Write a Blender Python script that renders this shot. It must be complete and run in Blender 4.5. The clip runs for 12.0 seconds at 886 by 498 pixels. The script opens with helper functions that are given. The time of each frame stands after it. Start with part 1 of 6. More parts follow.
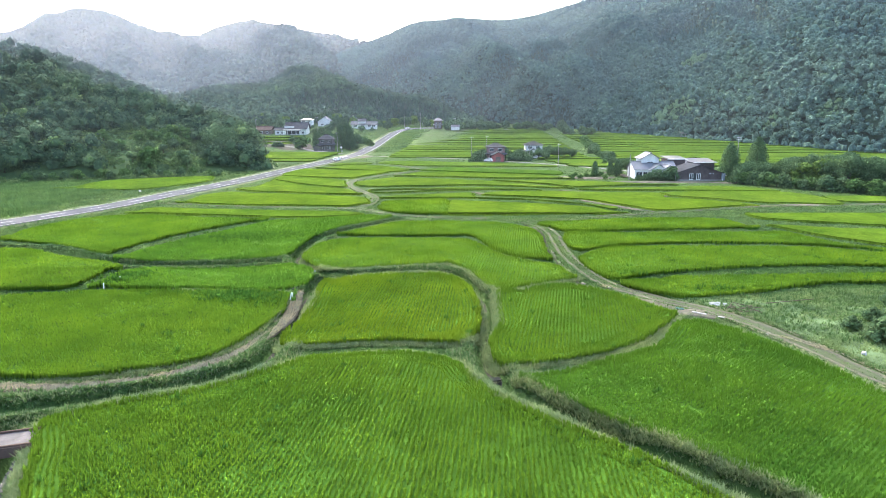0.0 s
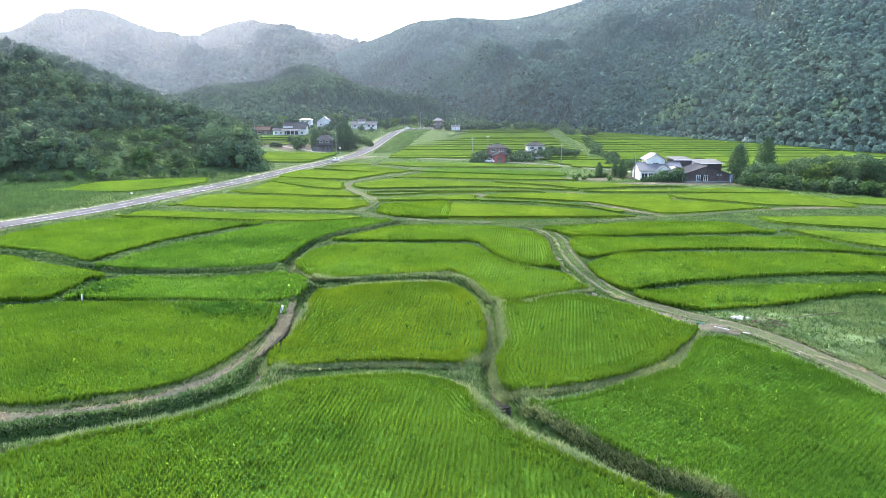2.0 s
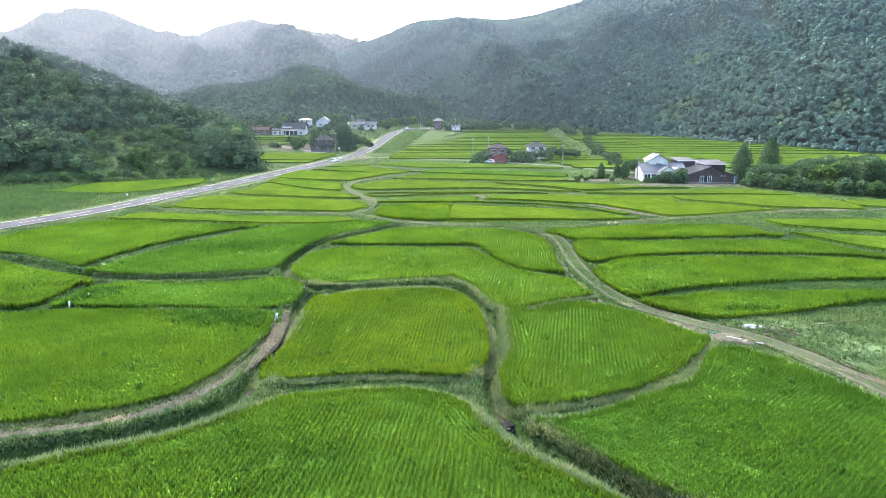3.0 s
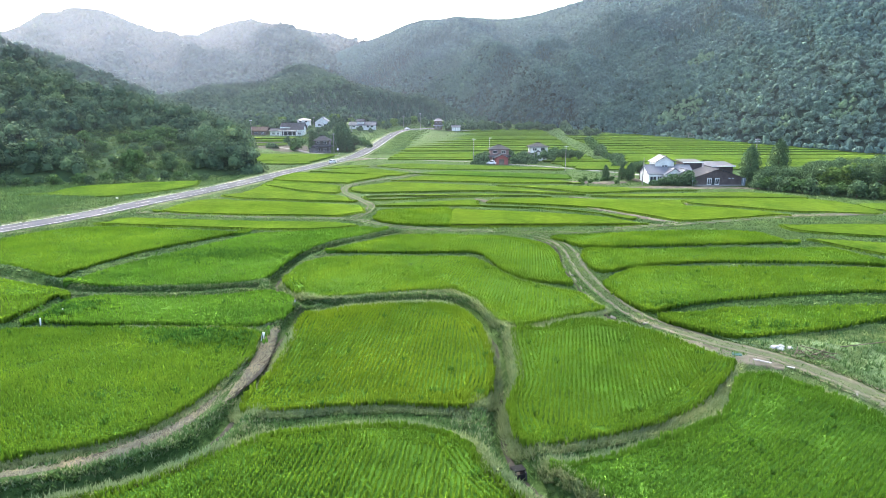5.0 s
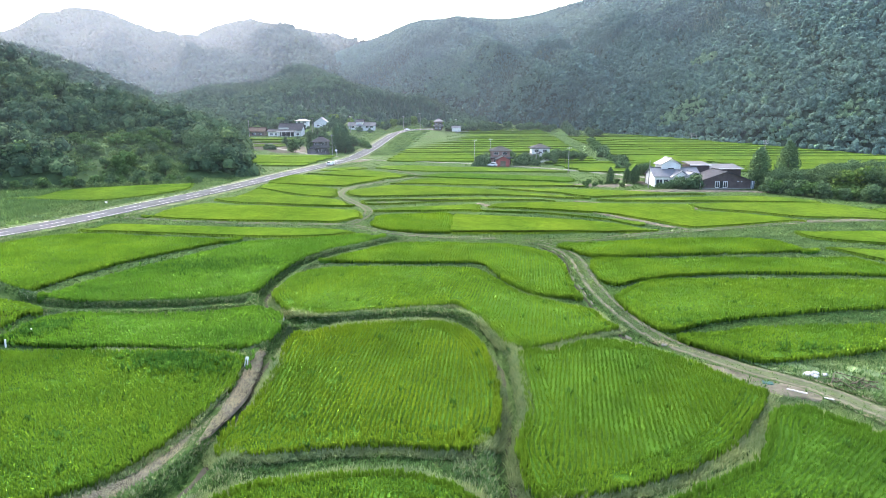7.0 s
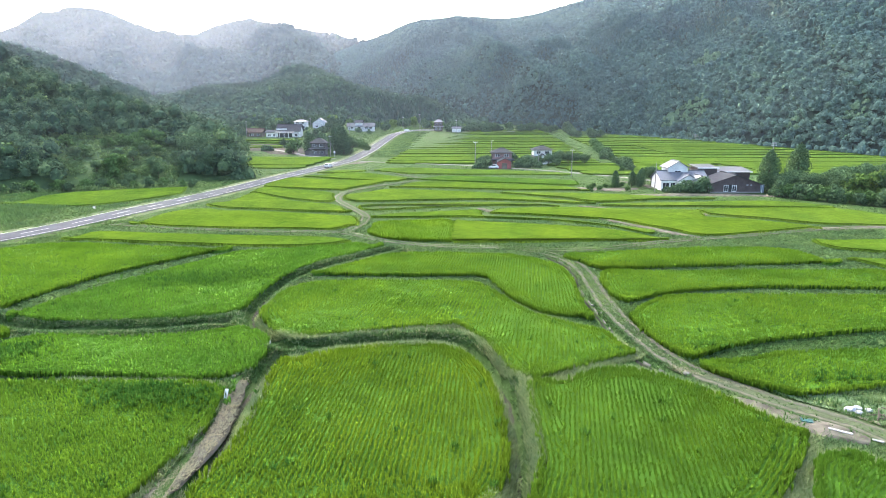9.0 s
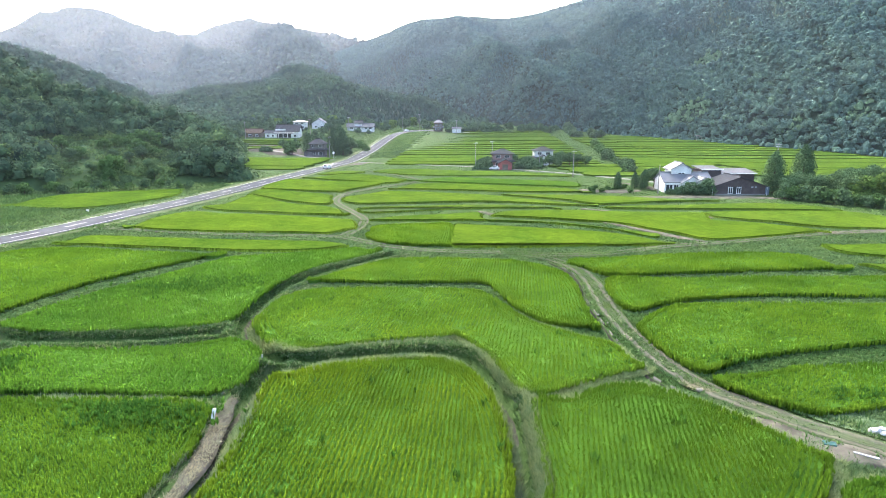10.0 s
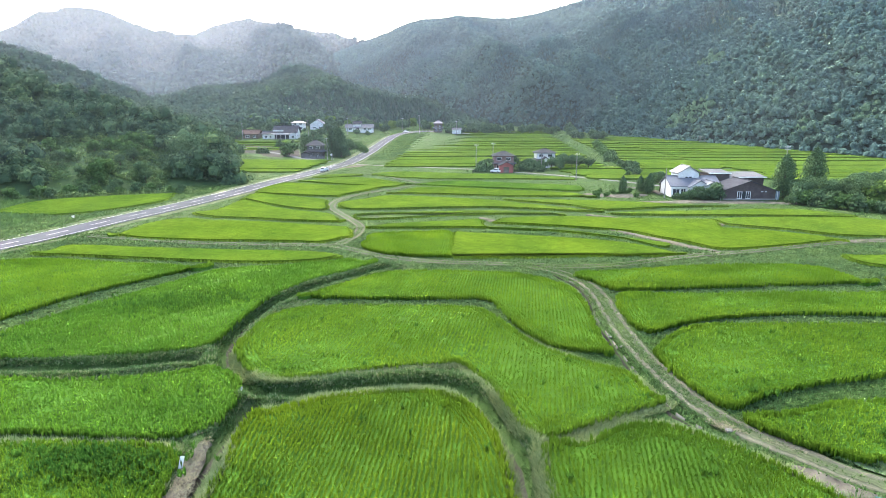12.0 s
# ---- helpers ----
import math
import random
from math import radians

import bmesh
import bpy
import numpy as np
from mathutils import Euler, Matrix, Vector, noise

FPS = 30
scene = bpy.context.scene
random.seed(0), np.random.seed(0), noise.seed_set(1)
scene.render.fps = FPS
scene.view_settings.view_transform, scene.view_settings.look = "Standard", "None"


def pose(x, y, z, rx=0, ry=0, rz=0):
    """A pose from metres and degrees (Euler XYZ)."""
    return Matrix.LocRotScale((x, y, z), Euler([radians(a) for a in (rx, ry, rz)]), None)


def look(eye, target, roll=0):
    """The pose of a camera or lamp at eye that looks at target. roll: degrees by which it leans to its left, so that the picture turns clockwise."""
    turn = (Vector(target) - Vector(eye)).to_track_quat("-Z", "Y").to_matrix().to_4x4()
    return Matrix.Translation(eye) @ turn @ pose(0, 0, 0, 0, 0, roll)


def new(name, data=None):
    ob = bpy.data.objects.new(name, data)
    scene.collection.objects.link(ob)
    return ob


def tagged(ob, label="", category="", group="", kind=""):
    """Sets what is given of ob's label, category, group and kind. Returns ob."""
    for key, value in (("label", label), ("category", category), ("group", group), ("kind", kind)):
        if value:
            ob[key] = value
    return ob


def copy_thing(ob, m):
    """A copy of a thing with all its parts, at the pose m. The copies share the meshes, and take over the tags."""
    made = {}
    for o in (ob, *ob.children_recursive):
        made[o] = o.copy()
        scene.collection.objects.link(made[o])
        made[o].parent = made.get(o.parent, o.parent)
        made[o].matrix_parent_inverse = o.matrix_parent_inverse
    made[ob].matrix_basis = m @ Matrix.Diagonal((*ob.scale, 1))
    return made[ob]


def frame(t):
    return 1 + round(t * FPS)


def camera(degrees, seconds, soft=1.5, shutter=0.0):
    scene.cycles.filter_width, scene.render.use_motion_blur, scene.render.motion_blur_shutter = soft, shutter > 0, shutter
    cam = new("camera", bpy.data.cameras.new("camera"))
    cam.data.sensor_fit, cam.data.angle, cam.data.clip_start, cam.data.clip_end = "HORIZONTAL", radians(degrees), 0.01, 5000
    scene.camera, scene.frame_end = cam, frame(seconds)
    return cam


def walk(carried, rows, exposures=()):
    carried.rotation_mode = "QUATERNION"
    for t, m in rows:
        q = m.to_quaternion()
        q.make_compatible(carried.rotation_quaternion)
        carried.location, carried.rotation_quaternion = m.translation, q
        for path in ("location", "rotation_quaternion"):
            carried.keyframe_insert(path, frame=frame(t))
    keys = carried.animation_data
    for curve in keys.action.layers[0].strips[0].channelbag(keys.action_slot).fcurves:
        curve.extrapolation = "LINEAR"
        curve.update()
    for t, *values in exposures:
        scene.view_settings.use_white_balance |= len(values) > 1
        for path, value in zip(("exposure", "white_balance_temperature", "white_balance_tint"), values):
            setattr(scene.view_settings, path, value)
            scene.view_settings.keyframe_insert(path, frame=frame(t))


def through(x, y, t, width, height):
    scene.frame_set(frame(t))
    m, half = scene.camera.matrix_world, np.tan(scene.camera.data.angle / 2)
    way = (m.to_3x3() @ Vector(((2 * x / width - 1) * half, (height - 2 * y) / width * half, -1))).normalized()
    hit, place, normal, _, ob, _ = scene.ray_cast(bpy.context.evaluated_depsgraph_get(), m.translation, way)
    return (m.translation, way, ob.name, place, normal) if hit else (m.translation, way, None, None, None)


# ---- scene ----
from mathutils.geometry import tessellate_polygon

cam = camera(72.0, 12.0, 0.6)
PITCH = -12.7
ROWS = [
    (0.0, 0.0, 0.0, 0.0), (0.5, -0.05, 1.13, -0.03), (1.0, -0.1, 2.26, -0.05), (1.5, -0.15, 3.4, -0.06),
    (2.0, -0.18, 4.55, -0.07), (2.5, -0.21, 5.7, -0.06), (3.0, -0.24, 6.87, -0.03), (5.0, -0.31, 11.58, 0.13),
    (5.5, -0.32, 12.76, 0.18), (6.0, -0.34, 13.97, 0.24), (6.5, -0.36, 15.18, 0.31), (7.0, -0.38, 16.42, 0.4),
    (9.0, -0.44, 21.39, 0.79), (9.5, -0.45, 22.65, 0.9), (10.0, -0.45, 23.91, 1.01), (10.5, -0.43, 25.19, 1.12),
    (11.0, -0.41, 26.47, 1.24), (11.5, -0.39, 27.75, 1.36), (12.0, -0.36, 29.04, 1.48),
]
EYE = 19.6
walk(cam, [(t, pose(x, y, EYE + z, 90 + PITCH, 0, 0)) for t, x, y, z in ROWS])

# ---- light: a bright, thinly overcast sky with the sun low behind the hills ahead ----
world = bpy.data.worlds.new("sky")
scene.world = world
world.use_nodes = True
wn, wl = world.node_tree.nodes, world.node_tree.links
sky = wn.new("ShaderNodeTexSky")
sky.sky_type, sky.sun_disc = "NISHITA", False
sky.sun_elevation, sky.sun_rotation = radians(38), radians(-22)
sky.altitude, sky.air_density, sky.dust_density, sky.ozone_density = 100, 1.0, 5.0, 1.0
wl.new(sky.outputs[0], wn["Background"].inputs[0])
wn["Background"].inputs[1].default_value = 0.15
sun = new("sun", bpy.data.lights.new("sun", "SUN"))
sun.data.energy, sun.data.angle, sun.data.color = 1.2, radians(25), (1.0, 0.97, 0.92)
sun.matrix_world = look((0, 0, 0), (0.37 * 0.79, -0.93 * 0.79, -0.62))
scene.view_settings.exposure = 2.92


# ---- materials ----
def ramp(nt, fac, stops):
    r = nt.nodes.new("ShaderNodeValToRGB")
    while len(r.color_ramp.elements) < len(stops):
        r.color_ramp.elements.new(0.5)
    for e, (at, col) in zip(r.color_ramp.elements, stops):
        e.position, e.color = at, (*col, 1)
    nt.links.new(fac, r.inputs[0])
    return r.outputs[0]


def mixc(nt, fac, a, b, mode="MIX"):
    m = nt.nodes.new("ShaderNodeMix")
    m.data_type, m.blend_type = "RGBA", mode
    for sock, val in ((m.inputs[0], fac), (m.inputs[6], a), (m.inputs[7], b)):
        if isinstance(val, (int, float)):
            sock.default_value = val
        elif isinstance(val, tuple):
            sock.default_value = (*val, 1)
        else:
            nt.links.new(val, sock)
    return m.outputs[2]


def noise_tex(nt, scale, detail=3.0, rough=0.55, where="Object", stretch=None):
    tc = nt.nodes.new("ShaderNodeTexCoord")
    n = nt.nodes.new("ShaderNodeTexNoise")
    n.inputs["Scale"].default_value, n.inputs["Detail"].default_value = scale, detail
    n.inputs["Roughness"].default_value = rough
    vec = tc.outputs[where]
    if stretch:
        mp = nt.nodes.new("ShaderNodeMapping")
        mp.inputs["Scale"].default_value = stretch
        nt.links.new(vec, mp.inputs[0])
        vec = mp.outputs[0]
    nt.links.new(vec, n.inputs["Vector"])
    return n.outputs[0]


def base_mat(name, rough=0.8, metal=0.0, spec=0.06):
    m = bpy.data.materials.new(name)
    m.use_nodes = True
    b = m.node_tree.nodes["Principled BSDF"]
    b.inputs["Roughness"].default_value, b.inputs["Metallic"].default_value = rough, metal
    b.inputs["Specular IOR Level"].default_value = spec
    return m, m.node_tree, b


def bump(nt, b, height, strength=0.4, dist=0.05):
    bp = nt.nodes.new("ShaderNodeBump")
    bp.inputs["Strength"].default_value, bp.inputs["Distance"].default_value = strength, dist
    nt.links.new(height, bp.inputs["Height"])
    nt.links.new(bp.outputs[0], b.inputs["Normal"])


def painted(name, col, var=0.15, scale=1.5, rough=0.7, grain=20.0, metal=0.0, relief=0.2, gloss=0.01):
    m, nt, b = base_mat(name, max(rough, 0.75) if gloss < 0.05 else rough, metal, gloss)
    lo, hi = tuple(c * (1 - var) for c in col), tuple(min(1, c * (1 + var)) for c in col)
    big = ramp(nt, noise_tex(nt, scale), [(0.3, lo), (0.7, hi)])
    fine = ramp(nt, noise_tex(nt, grain), [(0.3, (0.8, 0.8, 0.8)), (0.7, (1, 1, 1))])
    nt.links.new(mixc(nt, 1.0, big, fine, "MULTIPLY"), b.inputs["Base Color"])
    bump(nt, b, noise_tex(nt, grain * 1.5), relief, 0.02)
    return m


def leafy(name, dark, mid, light, patch=0.08, through=0.35, rough=0.9, tint=False, by_tree=False, clump=0.0):
    """Leaves: colour varies leaf by leaf and in patches; part of the light passes through."""
    m, nt, b = base_mat(name, rough, 0, 0.03)
    geo = nt.nodes.new("ShaderNodeNewGeometry")
    leaf = ramp(nt, geo.outputs["Random Per Island"], [(0.0, dark), (0.5, mid), (1.0, light)])
    area = ramp(nt, noise_tex(nt, patch, 4, 0.6), [(0.28, (0.6, 0.72, 0.76)), (0.72, (1.3, 1.2, 1.0))])
    col = mixc(nt, 1.0, leaf, area, "MULTIPLY")
    if tint:
        oi = nt.nodes.new("ShaderNodeObjectInfo")
        col = mixc(nt, 1.0, col, oi.outputs["Color"], "MULTIPLY")
    if clump:
        spots = ramp(nt, noise_tex(nt, clump, 4, 0.7), [(0.32, (0.7, 0.74, 0.76)), (0.5, (0.97, 0.98, 0.98)), (0.7, (1.22, 1.2, 1.14))])
        col = mixc(nt, 1.0, col, spots, "MULTIPLY")
    if by_tree:
        at = nt.nodes.new("ShaderNodeAttribute")
        at.attribute_name = "tree"
        col = mixc(nt, 1.0, col, ramp(nt, at.outputs["Fac"], [(0.0, (0.62, 0.7, 0.76)), (0.5, (1, 1, 1)), (0.9, (1.16, 1.14, 1.02)), (1.0, (1.6, 1.5, 1.05))]), "MULTIPLY")
    nt.links.new(col, b.inputs["Base Color"])
    tr = nt.nodes.new("ShaderNodeBsdfTranslucent")
    nt.links.new(col, tr.inputs[0])
    mx = nt.nodes.new("ShaderNodeMixShader")
    mx.inputs[0].default_value = through
    nt.links.new(b.outputs[0], mx.inputs[1])
    nt.links.new(tr.outputs[0], mx.inputs[2])
    nt.links.new(mx.outputs[0], nt.nodes["Material Output"].inputs[0])
    return m


M_RICE = leafy("rice_blades", (0.066, 0.136, 0.013), (0.073, 0.148, 0.015), (0.083, 0.16, 0.018), 0.12, 0.44, tint=True)
M_RICE_FAR = leafy("far_rice_blades", (0.074, 0.135, 0.019), (0.08, 0.144, 0.021), (0.088, 0.155, 0.024), 0.1, 0.5, tint=True)
M_STAND = leafy("rice_stand", (0.05, 0.094, 0.013), (0.05, 0.094, 0.013), (0.05, 0.094, 0.013), 0.12, 0.1, tint=True, clump=0.8)
for m in (M_RICE_FAR, M_STAND):
    m.node_tree.nodes["Principled BSDF"].inputs["Specular IOR Level"].default_value = 0.0
# Darker than the blades: shade between rows and at field edges put in colour.
M_STEMSHADE = painted("rice_stems", (0.04, 0.096, 0.012), 0.3, 0.6, 0.9, 8)
# Blue raised almost to the green: mountain haze is put into the leaf colour.
M_HAZYLEAF = leafy("hazy_forest_leaves", (0.058, 0.104, 0.102), (0.072, 0.125, 0.121), (0.087, 0.147, 0.137), 0.009, 0.3, 0.95, by_tree=True, clump=0.5)
M_NEARWOOD = leafy("broadleaf_wood_leaves", (0.038, 0.066, 0.042), (0.058, 0.096, 0.056), (0.084, 0.13, 0.07), 0.03, 0.12, 0.95, by_tree=True, clump=1.1)
M_MIDWOOD = leafy("village_wood_leaves", (0.042, 0.074, 0.05), (0.053, 0.091, 0.06), (0.067, 0.111, 0.07), 0.015, 0.1, 0.95, by_tree=True, clump=0.6)
# Greyed and evened out; part of the distance haze sits in this colour.
M_FAR = leafy("haze_grey_leaves", (0.045, 0.067, 0.058), (0.05, 0.073, 0.063), (0.055, 0.08, 0.068), 0.006, 0.1, clump=0.15)
M_PADDYWEED = leafy("paddy_weed_leaves", (0.034, 0.095, 0.014), (0.048, 0.12, 0.018), (0.066, 0.145, 0.024), 0.3, 0.4)
M_TREE = leafy("tree_leaves", (0.046, 0.084, 0.044), (0.07, 0.12, 0.06), (0.102, 0.16, 0.078), 0.15, 0.3)
M_GARDEN = leafy("garden_tree_leaves", (0.042, 0.076, 0.046), (0.066, 0.112, 0.062), (0.102, 0.158, 0.084), 0.1, 0.25)
M_BAMBOO = leafy("bamboo_leaves", (0.06, 0.11, 0.03), (0.1, 0.16, 0.04), (0.15, 0.22, 0.06), 0.1, 0.3)
M_WEED = leafy("weeds", (0.048, 0.098, 0.032), (0.066, 0.125, 0.042), (0.088, 0.152, 0.055), 0.25, 0.35)
M_BANKGRASS = leafy("bank_grass_blades", (0.062, 0.112, 0.045), (0.082, 0.138, 0.058), (0.105, 0.165, 0.074), 0.2, 0.45)
M_STRAW = leafy("dry_straw", (0.16, 0.15, 0.11), (0.2, 0.19, 0.14), (0.25, 0.235, 0.175), 0.4, 0.4)
M_TURF = leafy("rough_turf", (0.068, 0.12, 0.042), (0.08, 0.136, 0.05), (0.094, 0.15, 0.058), 0.2, 0.5)
M_DRY = leafy("dry_grass", (0.14, 0.178, 0.09), (0.175, 0.212, 0.118), (0.21, 0.245, 0.146), 0.25, 0.25)
M_RIM = leafy("seeding_grass", (0.125, 0.175, 0.078), (0.165, 0.215, 0.105), (0.205, 0.25, 0.135), 0.3, 0.45)
M_PASTURE = leafy("meadow_grass", (0.1, 0.155, 0.066), (0.118, 0.175, 0.078), (0.138, 0.196, 0.092), 0.2, 0.4)
M_BARK = painted("bark", (0.07, 0.055, 0.04), 0.3, 2, 0.95, 12)


def ground_material():
    m, nt, b = base_mat("meadow_ground", 0.95, 0, 0.03)
    grass = ramp(nt, noise_tex(nt, 0.35, 6, 0.65), [(0.3, (0.026, 0.056, 0.014)), (0.5, (0.038, 0.07, 0.02)), (0.72, (0.054, 0.084, 0.032))])
    dirt = ramp(nt, noise_tex(nt, 3.0, 5, 0.7), [(0.3, (0.04, 0.055, 0.025)), (0.7, (0.066, 0.08, 0.04))])
    patch = ramp(nt, noise_tex(nt, 0.16, 5, 0.6), [(0.56, (0, 0, 0)), (0.7, (1, 1, 1))])
    fine = ramp(nt, noise_tex(nt, 7.0, 4, 0.7), [(0.25, (0.75, 0.78, 0.75)), (0.7, (1.12, 1.12, 1.08))])
    nt.links.new(mixc(nt, 1.0, mixc(nt, patch, grass, dirt), fine, "MULTIPLY"), b.inputs["Base Color"])
    bump(nt, b, noise_tex(nt, 6.0, 5, 0.7), 0.9, 0.15)
    return m


M_GROUND = ground_material()
M_SLOPE = leafy("hillside_grass", (0.056, 0.094, 0.04), (0.056, 0.094, 0.04), (0.056, 0.094, 0.04), 0.3, 0.1)
M_SCRUB = leafy("hillside_scrub_leaves", (0.072, 0.122, 0.048), (0.092, 0.148, 0.06), (0.115, 0.175, 0.075), 0.15, 0.4)
M_FLOOR = painted("forest_floor", (0.024, 0.042, 0.03), 0.3, 0.05, 0.95, 0.5)


def track_material(name, bare):
    """Farm track: two pale wheel ruts with grass between and along them."""
    m, nt, b = base_mat(name, 0.95, 0, 0.03)
    at = nt.nodes.new("ShaderNodeAttribute")
    at.attribute_name = "across"
    wob = nt.nodes.new("ShaderNodeMath")
    wob.operation = "MULTIPLY_ADD"
    nt.links.new(noise_tex(nt, 0.7, 5, 0.7), wob.inputs[0])
    wob.inputs[1].default_value = 0.3
    part_way = nt.nodes.new("ShaderNodeMath")
    part_way.operation = "MULTIPLY"
    nt.links.new(at.outputs["Fac"], part_way.inputs[0])
    part_way.inputs[1].default_value = 0.7
    nt.links.new(part_way.outputs[0], wob.inputs[2])
    dirt = ramp(nt, noise_tex(nt, 2.5, 6, 0.7), [(0.25, (0.062, 0.059, 0.047)), (0.75, (0.115, 0.108, 0.09))])
    grass = ramp(nt, noise_tex(nt, 5.0, 5, 0.7), [(0.3, (0.03, 0.054, 0.018)), (0.7, (0.056, 0.084, 0.032))])
    rut = ramp(nt, wob.outputs[0], [(0.24, (0.05, 0.05, 0.05)), (0.3, (0.9, 0.9, 0.9)), (0.36, (0.9, 0.9, 0.9)), (0.42, (bare,) * 3), (0.58, (bare,) * 3), (0.64, (0.9, 0.9, 0.9)), (0.7, (0.9, 0.9, 0.9)), (0.76, (0.05, 0.05, 0.05))])
    along = nt.nodes.new("ShaderNodeCombineXYZ")
    spread = nt.nodes.new("ShaderNodeMath")
    spread.operation = "MULTIPLY"
    nt.links.new(wob.outputs[0], spread.inputs[0])
    spread.inputs[1].default_value = 26.0
    nt.links.new(spread.outputs[0], along.inputs[0])
    wear = nt.nodes.new("ShaderNodeTexNoise")
    wear.inputs["Scale"].default_value = 1.0
    wear.inputs["Detail"].default_value = 3.0
    nt.links.new(along.outputs[0], wear.inputs["Vector"])
    lines = ramp(nt, wear.outputs[0], [(0.38, (0.5, 0.54, 0.54)), (0.62, (1.18, 1.16, 1.12))])
    nt.links.new(mixc(nt, 1.0, mixc(nt, rut, grass, dirt), lines, "MULTIPLY"), b.inputs["Base Color"])
    bump(nt, b, noise_tex(nt, 8.0, 5, 0.7), 0.7, 0.06)
    return m


M_TRACK = track_material("grassy_farm_track", 0.08)
M_DIRTTRACK = track_material("rutted_dirt_track", 0.3)
M_EARTH = painted("bare_earth", (0.096, 0.089, 0.072), 0.45, 0.9, 0.95, 7, 0, 0.8)
M_BANK = painted("dark_soil_bank", (0.055, 0.052, 0.043), 0.4, 0.5, 0.95, 4, 0, 0.6)
M_VERGE = painted("mown_verge_grass", (0.098, 0.122, 0.062), 0.35, 0.5, 0.95, 5, 0, 0.8)
M_MEADOW = painted("fallow_meadow_grass", (0.095, 0.142, 0.07), 0.4, 0.35, 0.95, 4, 0, 0.8)
M_ASPHALT = painted("asphalt", (0.072, 0.075, 0.084), 0.15, 0.3, 0.9, 30)
M_PAINT = painted("road_paint", (0.4, 0.4, 0.4), 0.08, 0.8, 0.7, 12)
M_CONCRETE = painted("concrete", (0.17, 0.166, 0.155), 0.15, 0.5, 0.9, 14)
M_STONE = painted("stone_wall", (0.05, 0.05, 0.052), 0.3, 1.2, 0.9, 5, 0, 0.8)
M_MUD = painted("ditch_mud", (0.042, 0.04, 0.032), 0.35, 0.8, 0.7, 6)
M_OLDEDGE = painted("mossy_old_concrete", (0.1, 0.1, 0.09), 0.35, 0.8, 0.9, 8)
# Near-black colour that carries the shade down in the track gutter.
M_GUTTERSHADE = painted("gutter_shade", (0.022, 0.021, 0.018), 0.35, 0.8, 0.7, 6)


# ---- geometry helpers ----
def mesh_np(name, V, F, mat, smooth=False):
    V, F = np.asarray(V, np.float32), np.asarray(F, np.int32)
    me = bpy.data.meshes.new(name)
    k = F.shape[1]
    me.vertices.add(len(V))
    me.vertices.foreach_set("co", V.ravel())
    me.loops.add(F.size)
    me.loops.foreach_set("vertex_index", F.ravel())
    me.polygons.add(len(F))
    me.polygons.foreach_set("loop_start", np.arange(0, F.size, k, dtype=np.int32))
    me.polygons.foreach_set("use_smooth", np.full(len(F), smooth))
    me.update(calc_edges=True)
    if mat:
        me.materials.append(mat)
    return me


def part(name, data, parent=None, label=""):
    ob = new(name, data)
    ob.parent = parent
    if label:
        ob["label"] = label
    return ob


def bm_mesh(name, bm, mat):
    me = bpy.data.meshes.new(name)
    bm.normal_update()
    bm.to_mesh(me)
    bm.free()
    me.materials.append(mat)
    return me


def spline(pts, n=6, closed=True, tight=0.5):
    """Catmull-Rom curve through the control points."""
    P = np.asarray(pts, float)
    m, out = len(P), []
    for i in range(m if closed else m - 1):
        if closed:
            a, b, c, d = P[i - 1], P[i], P[(i + 1) % m], P[(i + 2) % m]
        else:
            a, b, c, d = P[max(i - 1, 0)], P[i], P[i + 1], P[min(i + 2, m - 1)]
        for s in np.arange(n) / n:
            m1, m2 = (c - a) * tight, (d - b) * tight
            out.append((2 * s**3 - 3 * s**2 + 1) * b + (s**3 - 2 * s**2 + s) * m1 + (3 * s**2 - 2 * s**3) * c + (s**3 - s**2) * m2)
    if not closed:
        out.append(P[-1])
    return np.array(out)


def inside(P, x, y):
    """Which points lie in the closed outline P."""
    hit = np.zeros(len(x), bool)
    for (x0, y0), (x1, y1) in zip(P, np.roll(P, -1, 0)):
        if y0 != y1:
            c = (y0 > y) != (y1 > y)
            hit ^= c & (x < (x1 - x0) * (y - y0) / (y1 - y0) + x0)
    return hit


def dist_line(P, x, y):
    d = np.full(len(x), 1e9)
    for a, b in zip(P[:-1], P[1:]):
        ab = b - a
        s = np.clip(((x - a[0]) * ab[0] + (y - a[1]) * ab[1]) / max(ab @ ab, 1e-9), 0, 1)
        d = np.minimum(d, np.hypot(x - a[0] - s * ab[0], y - a[1] - s * ab[1]))
    return d


def step(a, b, x):
    s = np.clip((x - a) / (b - a), 0, 1)
    return s * s * (3 - 2 * s)


def wave(x, y, f, seed=0.0):
    """Cheap smooth variation between -1 and 1."""
    return (np.sin(x * f + 1.7 * np.sin(y * f * 0.7 + seed) + seed) + np.sin(y * f * 1.13 + 1.3 * np.sin(x * f * 0.9 + 2 * seed))) / 2


# ---- plan: lines of the ditches, tracks and road ----
ROAD = spline([(-110, 30), (-86, 90), (-71, 124), (-65.2, 147.5), (-61, 164), (-56.4, 186), (-51.4, 217), (-46.4, 243), (-40.5, 280), (-37, 330), (-33, 385), (-27, 425), (-5, 470)], 8, False)
